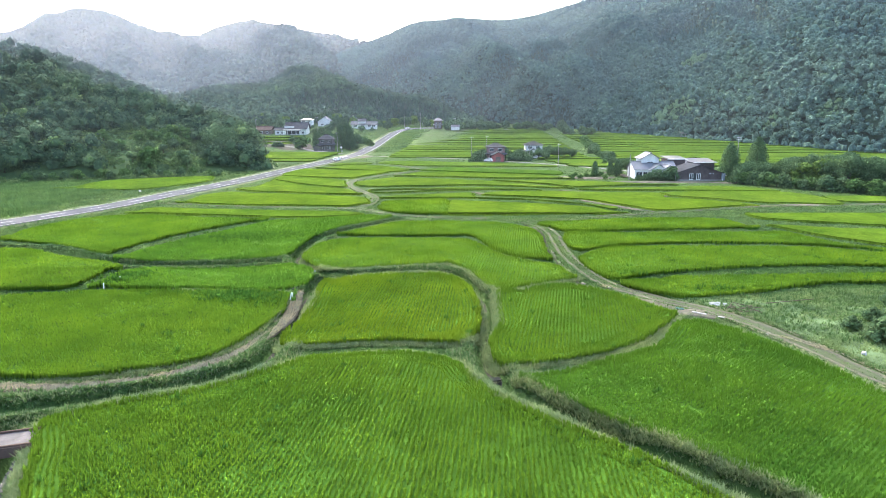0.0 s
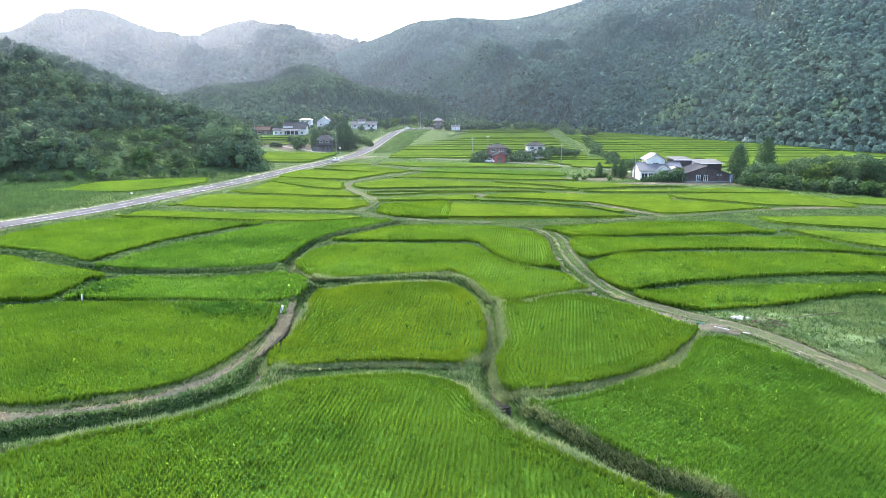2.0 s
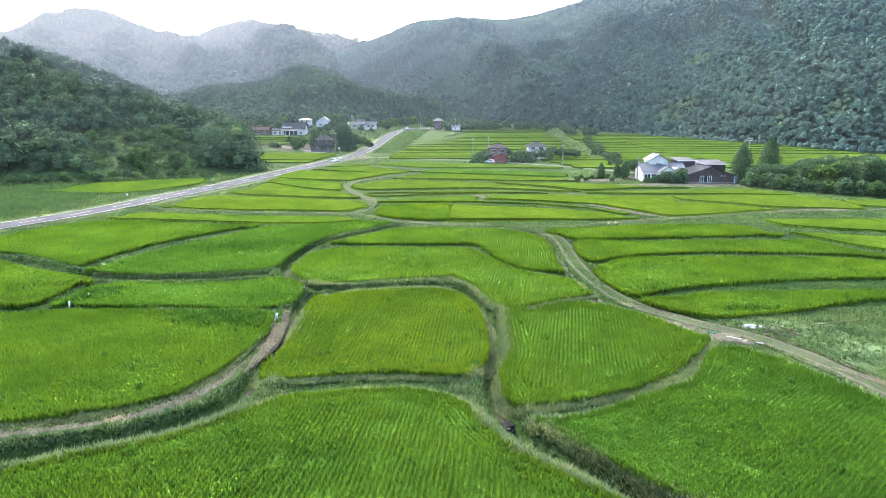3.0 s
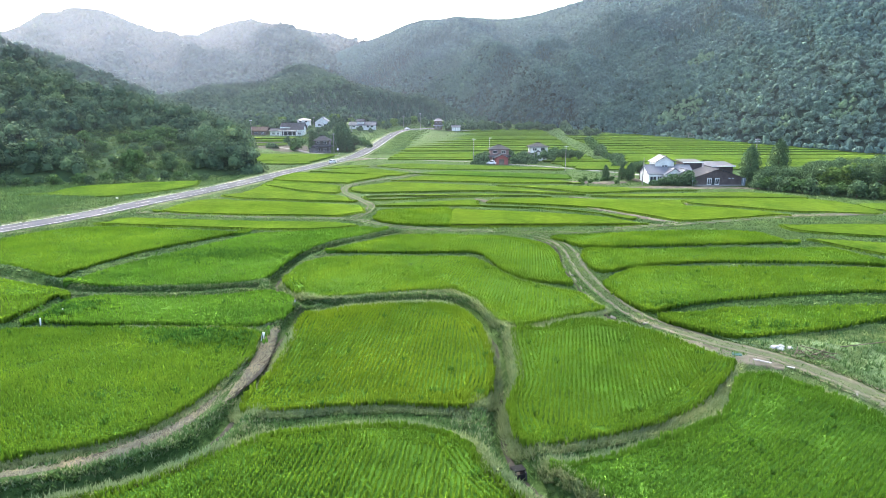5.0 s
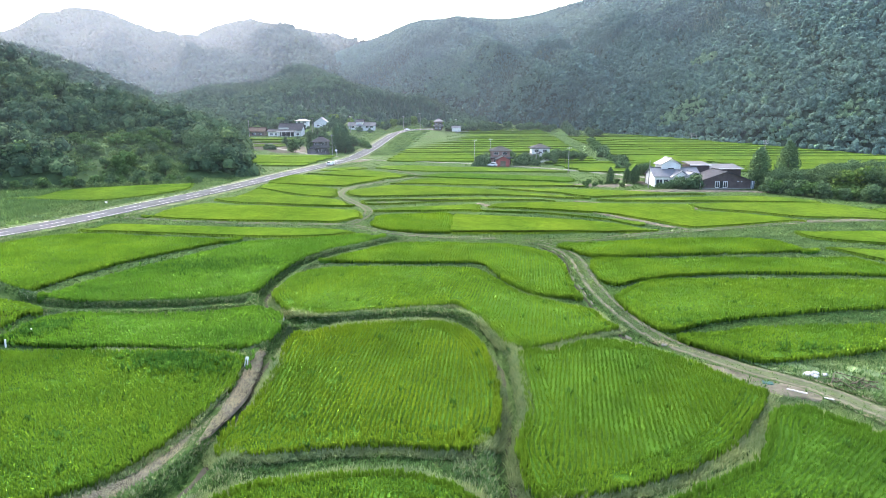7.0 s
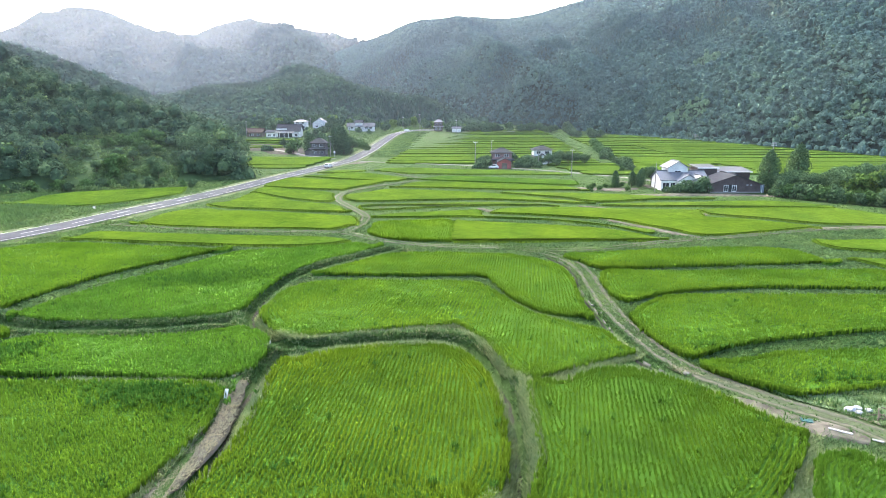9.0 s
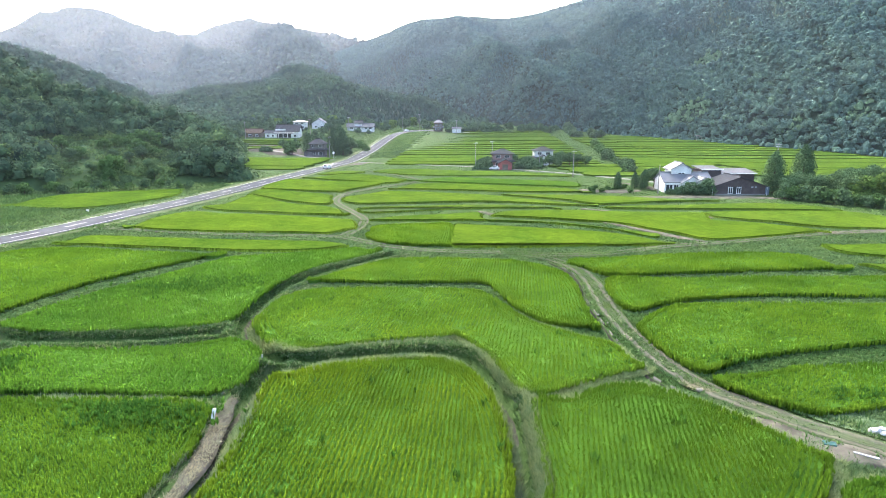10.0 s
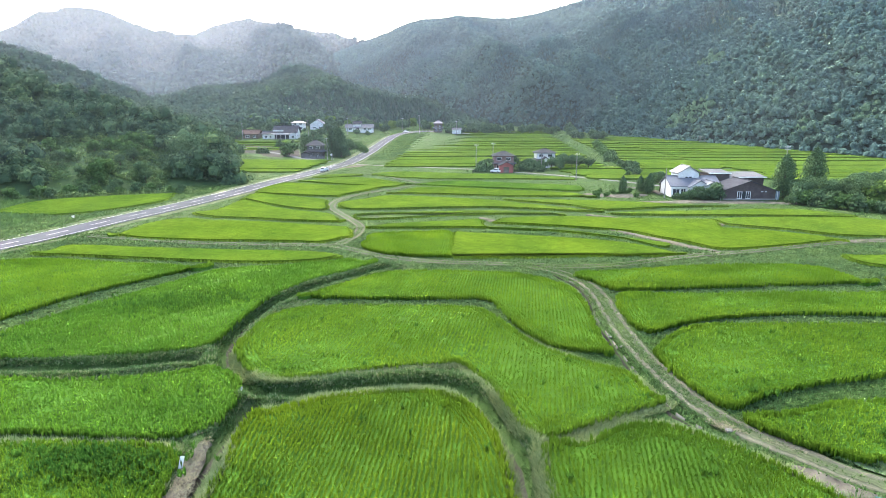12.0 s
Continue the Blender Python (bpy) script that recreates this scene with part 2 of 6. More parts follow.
DITCHES = [
    spline([(17.5, 27), (11.5, 33.2), (8.1, 37.3), (4.2, 42.3), (3.6, 49.5), (4.3, 58.7), (3.7, 66), (0.6, 73.3), (-5.8, 73.4), (-14.3, 72.2), (-19.6, 80), (-20.4, 90), (-17.6, 99), (-13, 105), (-8, 111)], 5, False),
    spline([(-33, 36), (-26, 38.6), (-19, 41.2), (-14.8, 45.6), (-14.3, 54), (-15, 62), (-14.3, 70)], 5, False),
    spline([(-72, 88), (-57, 86), (-47, 80), (-39, 77), (-30, 77), (-22, 78.6)], 5, False),
]


STREAM = spline([(-60, 37.5), (-40, 36.5), (-30, 34.5), (-26.4, 31), (-24.6, 26), (-23.4, 20), (-22, 10)], 5, False)


def lift(x, y):
    """Height of the open ground: level by the near fields, rising up the valley and up the village slope."""
    x, y = np.asarray(x, float), np.asarray(y, float)
    z = 0.03 * np.clip(y - 290, 0, 600)
    z = z + 0.00013 * np.clip(y - 285, 0, 250) ** 2 * step(-45, -75, x)
    z = z + 3.2 * np.exp(-(((x + 24) / 26) ** 2)) * step(315, 430, y)
    return z


# ---- ground sheet ----
def axis(fine_lo, fine_hi, fine, lo, hi, coarse):
    mid = np.arange(fine_lo, fine_hi, fine)
    left = fine_lo - np.cumsum(np.geomspace(fine, coarse, 40))
    right = mid[-1] + np.cumsum(np.geomspace(fine, coarse, 40))
    a = np.concatenate([left[::-1], mid, right])
    return np.concatenate([[lo], a[(a > lo) & (a < hi)], [hi]])


def ground_height(x, y):
    z = lift(x, y)
    near = step(330, 200, y)
    for D, deep in zip(DITCHES, (0.72, 0.55, 0.55)):
        d = dist_line(D, x, y)
        z = z - deep * np.exp(-((d / 0.85) ** 4)) + 0.3 * np.exp(-(((d - 1.6) / 0.55) ** 2))
    z = z - 2.4 * np.exp(-((dist_line(STREAM, x, y) / 1.5) ** 4))
    z = z + near * (0.05 * wave(x, y, 1.9) + 0.06 * wave(x, y, 0.6, 2.0))
    return z


def build_ground():
    xs = axis(-75, 75, 0.6, -2600, 2600, 150)
    ys = axis(20, 130, 0.6, -300, 3000, 150)
    X, Y = np.meshgrid(xs, ys)
    x, y = X.ravel(), Y.ravel()
    z = ground_height(x, y)
    nx, ny = len(xs), len(ys)
    i = (np.arange(ny - 1)[:, None] * nx + np.arange(nx - 1)[None]).ravel()
    F = np.stack([i, i + 1, i + nx + 1, i + nx], 1)
    ob = new("ground", mesh_np("ground", np.stack([x, y, z], 1), F, M_GROUND, True))
    tagged(ob, "grassy valley floor of bunds and banks between the paddies", "ground", kind="structure")


build_ground()


def ribbon(name, line, width, mat, rise, label, category, sub=9, wobble=0.0, parent=None, kind="structure", skirt=0.3, taper=False):
    """A strip of ground cover along a line, with turned-down edges."""
    P = np.asarray(line)
    T = np.gradient(P, axis=0)
    T /= np.linalg.norm(T, axis=1)[:, None]
    N = np.stack([T[:, 1], -T[:, 0]], 1)
    V, A = [], []
    for k in range(sub):
        s = k / (sub - 1)
        w = width * (1 + wobble * np.sin(np.arange(len(P)) * 0.9 + (0 if s < 0.5 else 2)))
        w = w * (np.sin(np.linspace(0.12, np.pi - 0.12, len(P))) ** 0.45 if taper else 1.0)
        Q = P + N * ((s - 0.5) * w)[:, None]
        z = lift(Q[:, 0], Q[:, 1]) + rise + (0 if 0 < k < sub - 1 else -skirt)
        V.append(np.column_stack([Q, z]))
        A.append(np.full(len(P), s))
    V, A = np.array(V), np.array(A)
    n = len(P)
    i = (np.arange(sub - 1)[:, None] * n + np.arange(n - 1)[None]).ravel()
    me = mesh_np(name, V.reshape(-1, 3), np.stack([i, i + 1, i + n + 1, i + n], 1), mat, True)
    at = me.attributes.new("across", "FLOAT", "POINT")
    at.data.foreach_set("value", A.ravel().astype(np.float32))
    me.flip_normals() if me.polygons[0].normal.z < 0 else None
    ob = part(name, me, parent)
    if parent is None:
        tagged(ob, label, category, kind=kind)
    return ob


road = ribbon("road", ROAD, 6.8, M_ASPHALT, 0.32, "grey asphalt country road with white edge lines", "road", skirt=0.8)


def offset_line(P, off):
    T = np.gradient(P, axis=0)
    T /= np.linalg.norm(T, axis=1)[:, None]
    return P + np.stack([T[:, 1], -T[:, 0]], 1) * off


for off in (-2.9, 2.9):
    ribbon("edge_line", offset_line(ROAD, off), 0.22, M_PAINT, 0.335, "", "", 3, parent=road, skirt=0.005)
seg = np.cumsum(np.r_[0, np.linalg.norm(np.diff(ROAD, axis=0), axis=1)])
for a in np.arange(30, seg[-1] - 6, 10.0):
    s = np.linspace(a, a + 5, 4)
    ribbon("lane_dash", np.column_stack([np.interp(s, seg, ROAD[:, 0]), np.interp(s, seg, ROAD[:, 1])]), 0.18, M_PAINT, 0.336, "", "", 3, parent=road, skirt=0.005)

for off, w in ((4.5, 1.9), (-4.9, 2.7)):
    ribbon("verge", offset_line(ROAD, off), w, M_VERGE, 0.2, "pale mown grass verge along the road", "verge", 5, 0.2, skirt=0.5)
TRACKS = [
    (spline([(36, 36), (32.6, 42.5), (30.8, 49.5), (27.8, 57), (22.9, 62.3), (18.9, 68.5), (17.6, 76), (17.2, 84), (17.5, 91), (17.9, 98), (17.1, 104), (14.6, 108.6), (10.5, 112)], 8, False), 2.7, "rutted dirt farm track between the rice paddies"),
    (spline([(-63, 133), (-57, 131.2), (-46, 128.2), (-36, 126.2), (-24, 125.2), (-17.5, 124), (-9.1, 117.2), (-0.7, 113.6), (11.2, 112.3), (17, 110.9), (25, 112.3), (34.5, 116.6), (49, 121.2), (64, 126.6), (74, 128.3), (110, 132)], 7, False), 2.6, "grassy farm track with pale wheel ruts crossing the paddies"),
    (spline([(-17.5, 124.5), (-15.6, 133), (-16.2, 142.5), (-22, 156), (-25.6, 166), (-25.4, 178), (-20, 190), (-13.6, 198.7), (-7.8, 211), (-16, 226), (-26, 240)], 7, False), 2.4, "curved grassy farm track with faint wheel ruts"),
    (spline([(-38, 281), (-33, 277.5), (-10, 267), (9.4, 258.2), (26, 246), (40.5, 233.6), (54.6, 217), (64, 205), (90, 190)], 7, False), 2.3, "narrow pale concrete lane beside the farmhouses"),
    (spline([(-45, 41.2), (-32.3, 40.9), (-26.1, 41.1), (-20.8, 43.0), (-16.6, 48.2), (-15.2, 56.9), (-15.9, 63), (-16.2, 65.0)], 7, False), 1.35, "narrow bare earth footpath along the paddy edge"),
]
for i, (line, w, label) in enumerate(TRACKS):
    mat = (M_DIRTTRACK, M_TRACK, M_TRACK, M_CONCRETE, M_EARTH)[i]
    ribbon("farm_track" if i != 4 else "footpath", line, w, mat, 0.16, label, "track", wobble=0.06 if i != 4 else 0.16)


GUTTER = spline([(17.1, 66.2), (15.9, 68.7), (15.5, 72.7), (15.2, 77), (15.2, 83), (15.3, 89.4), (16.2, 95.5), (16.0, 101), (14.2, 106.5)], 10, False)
# Not carved: a flat dark strip replaces the gutter's shaded depth.
ribbon("gutter", GUTTER, 0.5, M_GUTTERSHADE, 0.13, "narrow gutter beside the track, a flat dark strip for its shade", "gutter", 3, 0.3)
for k in range(2, len(GUTTER) - 4, 5):
    ribbon("gutter_edge", offset_line(GUTTER, 0.34)[k:k + 3 + k % 2], 0.14, M_OLDEDGE, 0.22, "broken grey concrete edge of the gutter", "gutter edge", 3)
for line, deep in zip(DITCHES, (0.6, 0.44, 0.44)):
    ribbon("ditch_bed", line, 1.5, M_MUD, -deep, "wet dark mud in the winding ditch", "ditch bed", 3, 0.3)
ribbon("stream", STREAM, 1.8, M_MUD, -2.1, "dark shallow stream between stone banks", "stream", 3, 0.15)

EARTH = [
    ([(42, 170.5), (54, 173.2), (66, 173.2), (76, 172.2), (86, 170.0)], 4.4, "bare earth yard in front of the dark barn"),
    ([(29.5, 139), (34.5, 131.5), (38.6, 124.5), (42, 119.8)], 1.9, "bare earth path between two paddies"),
    ([(7.2, 151), (9.6, 147.5), (12.2, 144.6)], 2.0, "bare earth corner between paddies"),
    ([(29.5, 154.5), (32.5, 152.6), (35, 150.4)], 1.6, "bare earth corner between paddies"),
    ([(51.5, 148.5), (52.6, 145.5), (52.8, 142.5)], 1.4, "bare earth gap between two paddies"),
    ([(36, 187), (44, 184), (52, 186)], 6.0, "bare stony waste plot beside the farmhouse"),
    ([(52, 203), (57, 194), (56, 186)], 3.0, "earth drive of the white farmhouse"),
    ([(-40, 262), (-36, 268), (-32, 275)], 5.0, "bare earth verge where the lane meets the road"),
    ([(20.4, 62), (23.5, 58.6), (26.5, 56.2)], 2.6, "bare earth bay beside the track"),
    ([(64, 126.9), (72, 128.6), (82, 129.6)], 3.0, "bare earth stretch of the farm track"),
]
ribbon("lane", spline([(-122.6, 373.6), (-115.4, 361.7), (-106.1, 350.5), (-91.9, 337.1), (-76.7, 321.8), (-62.8, 304.6), (-48.0, 291.8)], 6, False), 3.2, M_CONCRETE, 0.25, "narrow concrete lane from the road up to the village", "lane")
ribbon("bare_earth", spline([(-118, 371), (-108, 358.5), (-93, 343.5), (-79, 329.5), (-66, 316)], 6, False), 26.0, M_BANK, 0.21, "dark bare earth bank above the village lane", "earth", wobble=0.12)
for line, w, label in EARTH:
    ribbon("bare_earth", spline(line, 6, False), w, M_EARTH, 0.19, label, "earth", wobble=0.22, taper=True)
ribbon("lane", spline([(2, 462), (14, 468), (30, 473), (52, 478)], 6, False), 3.0, M_CONCRETE, 0.5, "pale concrete lane along the head of the paddies", "lane")
for k in range(5):
    ribbon("hatch_bar", np.array([(-45.6 + 0.2 * k, 262.0 + 2.2 * k), (-43.0 + 0.2 * k, 263.4 + 2.2 * k)]), 0.4, M_PAINT, 0.34, "", "", 3, parent=road, skirt=0.005)

# ---- rice fields ----
FIELDS = []


def rice_field(outline, tone, turn, lod, z=0.0):
    """A paddy: a block of stems inside the outline and tufts of blades standing in rows on it. lod: 0 near to 3 far."""
    P = spline(outline, 5 if lod < 3 else 3)
    tall = (0.78, 0.78, 0.52, 0.34)[lod]
    area = 0.5 * np.sum(P[:, 0] * np.roll(P[:, 1], -1) - np.roll(P[:, 0], -1) * P[:, 1])
    if area < 0:
        P = P[::-1]
    D = np.roll(P, -1, 0) - np.roll(P, 1, 0)
    D /= np.linalg.norm(D, axis=1)[:, None] + 1e-9
    # the outer plants hang over the edge of the bund
    P = P - np.stack([-D[:, 1], D[:, 0]], 1) * (0.0, 0.2, 0.32, 0.0)[lod]
    z = z + 0.006 * (len(FIELDS) % 9)
    FIELDS.append(P)
    bm = bmesh.new()
    inner = P + np.stack([-D[:, 1], D[:, 0]], 1) * (0.28, 0.28, 0.35, 0.0)[lod]
    top = [bm.verts.new((x, y, z + tall * (0.5, 0.55, 0.8, 0.86)[lod])) for x, y in inner]
    low = [bm.verts.new((x, y, z - 0.5)) for x, y in inner]
    for tri in tessellate_polygon([[Vector((x, y, 0)) for x, y in inner]]):
        bm.faces.new([top[k] for k in tri])
    for i in range(len(P)):
        j = (i + 1) % len(P)
        bm.faces.new((low[i], low[j], top[j], top[i])).material_index = 1
    bmesh.ops.recalc_face_normals(bm, faces=bm.faces)
    body = bm_mesh("rice_stems", bm, M_STEMSHADE if lod < 2 else M_STAND)
    body.materials.append(M_STEMSHADE if lod < 2 else M_STAND)
    field = new("rice_field", body)
    row, gap, blades, wide = ((0.32, 0.2, 7, 0.035), (0.36, 0.26, 5, 0.046), (0.5, 0.45, 2, 0.09), (1.2, 1.1, 2, 0.24))[lod]
    rng = np.random.default_rng(len(FIELDS))
    c, s = math.cos(radians(turn)), math.sin(radians(turn))
    u, v = P[:, 0] * c + P[:, 1] * s, -P[:, 0] * s + P[:, 1] * c
    U, W = np.meshgrid(np.arange(u.min(), u.max(), gap), np.arange(v.min(), v.max(), row))
    U, W = U.ravel(), W.ravel()
    U = U + rng.uniform(-0.3, 0.3, len(U)) * gap
    W = W + rng.normal(0, 0.065, len(W)) * row
    x, y = U * c - W * s, U * s + W * c
    ok = inside(P, x, y) & (rng.random(len(x)) > 0.02)
    # headland rows follow the outline, the others run straight across
    lanes = (5, 4, 0, 0)[lod]
    if lanes:
        ok[ok] = dist_line(np.r_[P, P[:1]], x[ok], y[ok]) > (lanes + 0.2) * row
        cum = np.r_[0, np.cumsum(np.linalg.norm(np.diff(np.r_[P, P[:1]], axis=0), axis=1))]
        at = np.arange(0, cum[-1], gap)
        for k in range(1, lanes + 1):
            Q = P + np.stack([-D[:, 1], D[:, 0]], 1) * (k * row)
            Q = np.r_[Q, Q[:1]]
            hx = np.interp(at, cum, Q[:, 0]) + rng.normal(0, 0.025, len(at))
            hy = np.interp(at, cum, Q[:, 1]) + rng.normal(0, 0.025, len(at))
            c2 = inside(P, hx, hy)
            c2[c2] = dist_line(np.r_[P, P[:1]], hx[c2], hy[c2]) > (k - 0.35) * row
            x, y, ok = np.r_[x, hx[c2]], np.r_[y, hy[c2]], np.r_[ok, np.ones(int(c2.sum()), bool)]
    # plants along the edge close the stand
    m = int(np.linalg.norm(np.diff(P, axis=0), axis=1).sum() / gap * (2.6, 3.4, 3.2, 0)[lod])
    k = np.linspace(0, len(P) - 1.001, max(m, 4))
    i0 = k.astype(int)
    E = P[i0] + (P[i0 + 1] - P[i0]) * (k - i0)[:, None] + rng.normal(0, 0.12, (len(k), 2))
    x, y = np.r_[x[ok], E[:, 0]], np.r_[y[ok], E[:, 1]]
    low = np.r_[np.zeros(ok.sum()), np.ones(len(E))][:, None]
    n = len(x)
    # stand height varies in soft patches, with a few thin spots
    h = tall * (0.9 + 0.1 * wave(x, y, 0.35, tone) + 0.06 * wave(x, y, 1.3, 3) + rng.normal(0, 0.05, n))
    thin = (wave(x, y, 0.9, 5 + tone) + wave(x, y, 2.3, tone)) > 1.25
    h = np.where(thin, h * rng.uniform(0.66, 0.95, n), h)
    az = rng.uniform(0, 2 * np.pi, (n, blades))
    lean = rng.uniform(0.08, (0.42, 0.5, 0.75, 0.7)[lod], (n, blades)) * row
    hb = h[:, None] * rng.uniform(0.72, 1.08, (n, blades))
    bx, by = x[:, None], y[:, None]
    ca, sa = np.cos(az), np.sin(az)
    tip = np.stack([bx + ca * lean * 1.3, by + sa * lean * 1.3, z + hb], -1)
    root = (0.3 - 0.3 * low) * tall * np.ones((1, blades))
    w = wide * rng.uniform(0.7, 1.3, (n, blades))
    zr = z + root
    zm = zr + (z + hb - zr) * (0.68 if lod < 2 else 0.68 - 0.5 * low)
    w = w * (1 + 0.3 * low)
    if lod > 1:
        # the far stand is closed: its leaf sprays bend over on top of the canopy
        flat = np.broadcast_to(low < 0.5, hb.shape)
        top_z = z + tall * (0.8, 0.86)[lod - 2]
        lean = np.where(flat, rng.uniform(0.15, 0.4, hb.shape) * (1, 2)[lod - 2], lean)
        zm = np.where(flat, top_z + 0.015, zm)
        tip = np.stack([bx + ca * lean * 1.3, by + sa * lean * 1.3, np.where(flat, top_z + rng.uniform(0.01, 0.06, hb.shape), z + np.minimum(hb, 0.86 * tall))], -1)
    foot = np.stack([bx + ca * lean * 0.2, by + sa * lean * 0.2, zr], -1)
    l = np.stack([bx + ca * lean * 0.75 - sa * w, by + sa * lean * 0.75 + ca * w, zm], -1)
    r = np.stack([bx + ca * lean * 0.75 + sa * w, by + sa * lean * 0.75 - ca * w, zm], -1)
    V = np.stack([foot, r, tip, l] if lod < 2 else [l, r, tip], 2).reshape(-1, 3)
    quads = np.arange(len(V)).reshape(-1, 4 if lod < 2 else 3)
    plants = part("rice_plants", mesh_np("rice_plants", V, quads, M_RICE if lod < 2 else M_RICE_FAR), field)
    plants["kind"] = "stuff"
    shade = {0: (1.06, 1.02, 0.92, 1), 1: (1.26, 1.07, 0.82, 1) if lod == 0 else (1.1, 1.03, 0.92, 1), 2: (0.85, 0.94, 1.0, 1), 3: (1.16, 1.06, 0.9, 1)}[tone]
    if lod == 1:
        shade = tuple(k * 1.08 for k in shade[:3]) + (1,)
    plants.color = field.color = shade
    tagged(field, ("paddy of bright green rice standing in dense rows", "paddy of yellowish green rice standing in dense rows",
                   "paddy of deep green rice standing in dense rows", "paddy of ripening lime-yellow rice in dense rows")[tone], "rice field", "rice paddies in the valley")
    return field


rice_field([(-25.4,35.0), (-24.0,36.5), (-21.9,37.9), (-19.6,38.9), (-16.5,40.5), (-11.6,44.9), (-9.6,45.9), (-6.5,46.5), (-3.1,46.7), (-0.5,45.9), (1.1,44.5), (1.9,42.3), (3.9,38.7), (6.4,36.2), (9.2,33.6), (11.3,31.7), (13.7,28.3), (14.9,26.0), (12.3,24.7), (-2.2,24.7), (-18.0,24.7), (-21.7,28.1), (-23.6,31.8)], 0, 84, 0)
rice_field([(-14.0,49.4), (-10.5,49.0), (-7.0,49.6), (-3.4,49.8), (0.2,49.3), (2.1,50.1), (3.1,52.8), (3.5,57.5), (3.0,64.9), (1.6,69.4), (-0.0,71.1), (-2.8,71.8), (-7.8,71.1), (-12.3,68.6), (-13.8,67.6), (-13.4,60.4), (-13.3,55.2)], 1, 86, 0)
rice_field([(6.2,64.2), (5.7,57.9), (5.4,53.4), (4.4,50.2), (4.2,47.8), (4.7,44.6), (6.8,44.8), (10.1,45.8), (13.5,47.4), (16.9,49.7), (20.3,53.4), (22.5,56.5), (22.4,57.0), (21.0,59.5), (18.6,63.2), (14.9,66.6), (11.7,66.3), (8.6,64.2)], 0, 78, 0)
rice_field([(-18.6,80.6), (-16.3,76.2), (-13.4,74.3), (-10.8,75.0), (-6.9,76.2), (-0.2,77.6), (1.3,77.6), (3.6,73.2), (4.7,69.1), (6.1,65.6), (10.3,67.6), (15.5,70.3), (15.0,71.0), (14.4,74.8), (12.3,76.6), (7.9,81.1), (6.1,85.3), (3.8,90.7), (-0.2,92.2), (-13.5,92.2), (-17.9,89.2), (-18.6,82.7)], 1, 80, 1)
rice_field([(-16.6,96.7), (-8.4,96.0), (-0.2,96.0), (5.0,95.4), (7.0,87.7), (9.0,83.0), (11.4,80.6), (14.3,80.1), (14.2,79.2), (14.2,84.0), (15.0,91.6), (14.9,98.1), (13.3,101.5), (9.5,105.6), (2.2,107.0), (-6.0,107.0), (-9.2,105.0), (-13.3,99.7), (-16.1,95.8)], 1, 82, 1)
rice_field([(-44.4,80.9), (-39.2,78.7), (-30.5,79.1), (-22.6,80.9), (-21.7,83.7), (-21.3,91.0), (-19.9,98.0), (-17.1,103.9), (-13.0,108.5), (-9.9,113.1), (-11.4,111.7), (-13.5,113.1), (-15.3,112.7), (-25.8,109.3), (-30.9,107.1), (-33.8,101.3), (-37.7,94.5), (-41.3,87.2), (-43.6,79.7)], 2, 25, 1)
rice_field([(-68.1,92.6), (-57.9,89.3), (-47.9,83.4), (-47.0,84.8), (-43.6,95.6), (-37.7,105.0), (-32.8,111.2), (-33.1,108.7), (-39.9,110.6), (-51.1,112.4), (-59.9,113.7), (-65.5,109.9), (-68.5,100.4), (-68.0,94.2)], 0, 20, 1)
rice_field([(-61.9,118.3), (-53.6,117.2), (-44.4,115.5), (-35.6,114.1), (-27.2,113.1), (-19.4,114.1), (-16.0,116.5), (-15.6,115.9), (-19.5,118.9), (-33.7,120.4), (-47.5,122.1), (-59.1,123.7), (-60.1,119.6)], 0, 5, 2)
rice_field([(-58.2,64.6), (-49.7,65.6), (-44.9,66.1), (-42.5,66.5), (-42.2,69.1), (-42.2,74.9), (-40.8,74.3), (-43.3,76.4), (-52.4,80.5), (-58.6,84.0), (-63.1,84.7), (-72.1,84.0)], 1, 10, 1)
rice_field([(-38.9,66.9), (-33.6,66.1), (-26.7,66.1), (-20.9,65.6), (-16.7,66.3), (-15.9,70.3), (-16.7,73.3), (-19.4,76.0), (-22.6,74.6), (-30.0,73.5), (-36.0,73.9), (-38.5,72.7), (-39.0,69.3), (-39.6,66.0)], 2, 0, 1)
rice_field([(-44.5,43.2), (-38.5,42.7), (-33.4,42.7), (-28.0,42.4), (-25.1,43.2), (-21.4,44.7), (-18.9,46.8), (-17.3,50.6), (-16.3,55.6), (-16.0,58.0), (-16.3,59.9), (-17.4,63.4), (-23.7,64.4), (-36.0,64.0), (-40.6,63.6), (-47.3,62.5), (-61.6,61.7)], 0, 70, 0)
rice_field([(6.1,42.2), (8.0,39.7), (10.0,37.0), (11.9,34.9), (14.6,32.7), (16.3,30.5), (18.3,28.4), (24.9,20.2), (32.6,28.0), (30.8,39.3), (29.5,44.3), (28.2,47.4), (26.8,51.0), (25.0,53.0), (24.2,54.4), (21.8,53.6), (20.0,50.8), (17.9,47.9), (15.3,46.3), (12.5,44.7), (9.2,43.1), (6.2,42.1)], 2, 40, 0)
rice_field([(19.2,92.5), (18.9,87.2), (19.8,85.2), (21.6,86.3), (25.0,88.2), (30.0,89.7), (36.1,90.6), (52.4,89.7), (59.4,87.3), (63.8,84.8), (63.3,83.6), (57.8,90.3), (55.6,95.5), (52.4,97.4), (26.2,96.9), (20.8,96.7), (19.5,93.9)], 1, 0, 1)
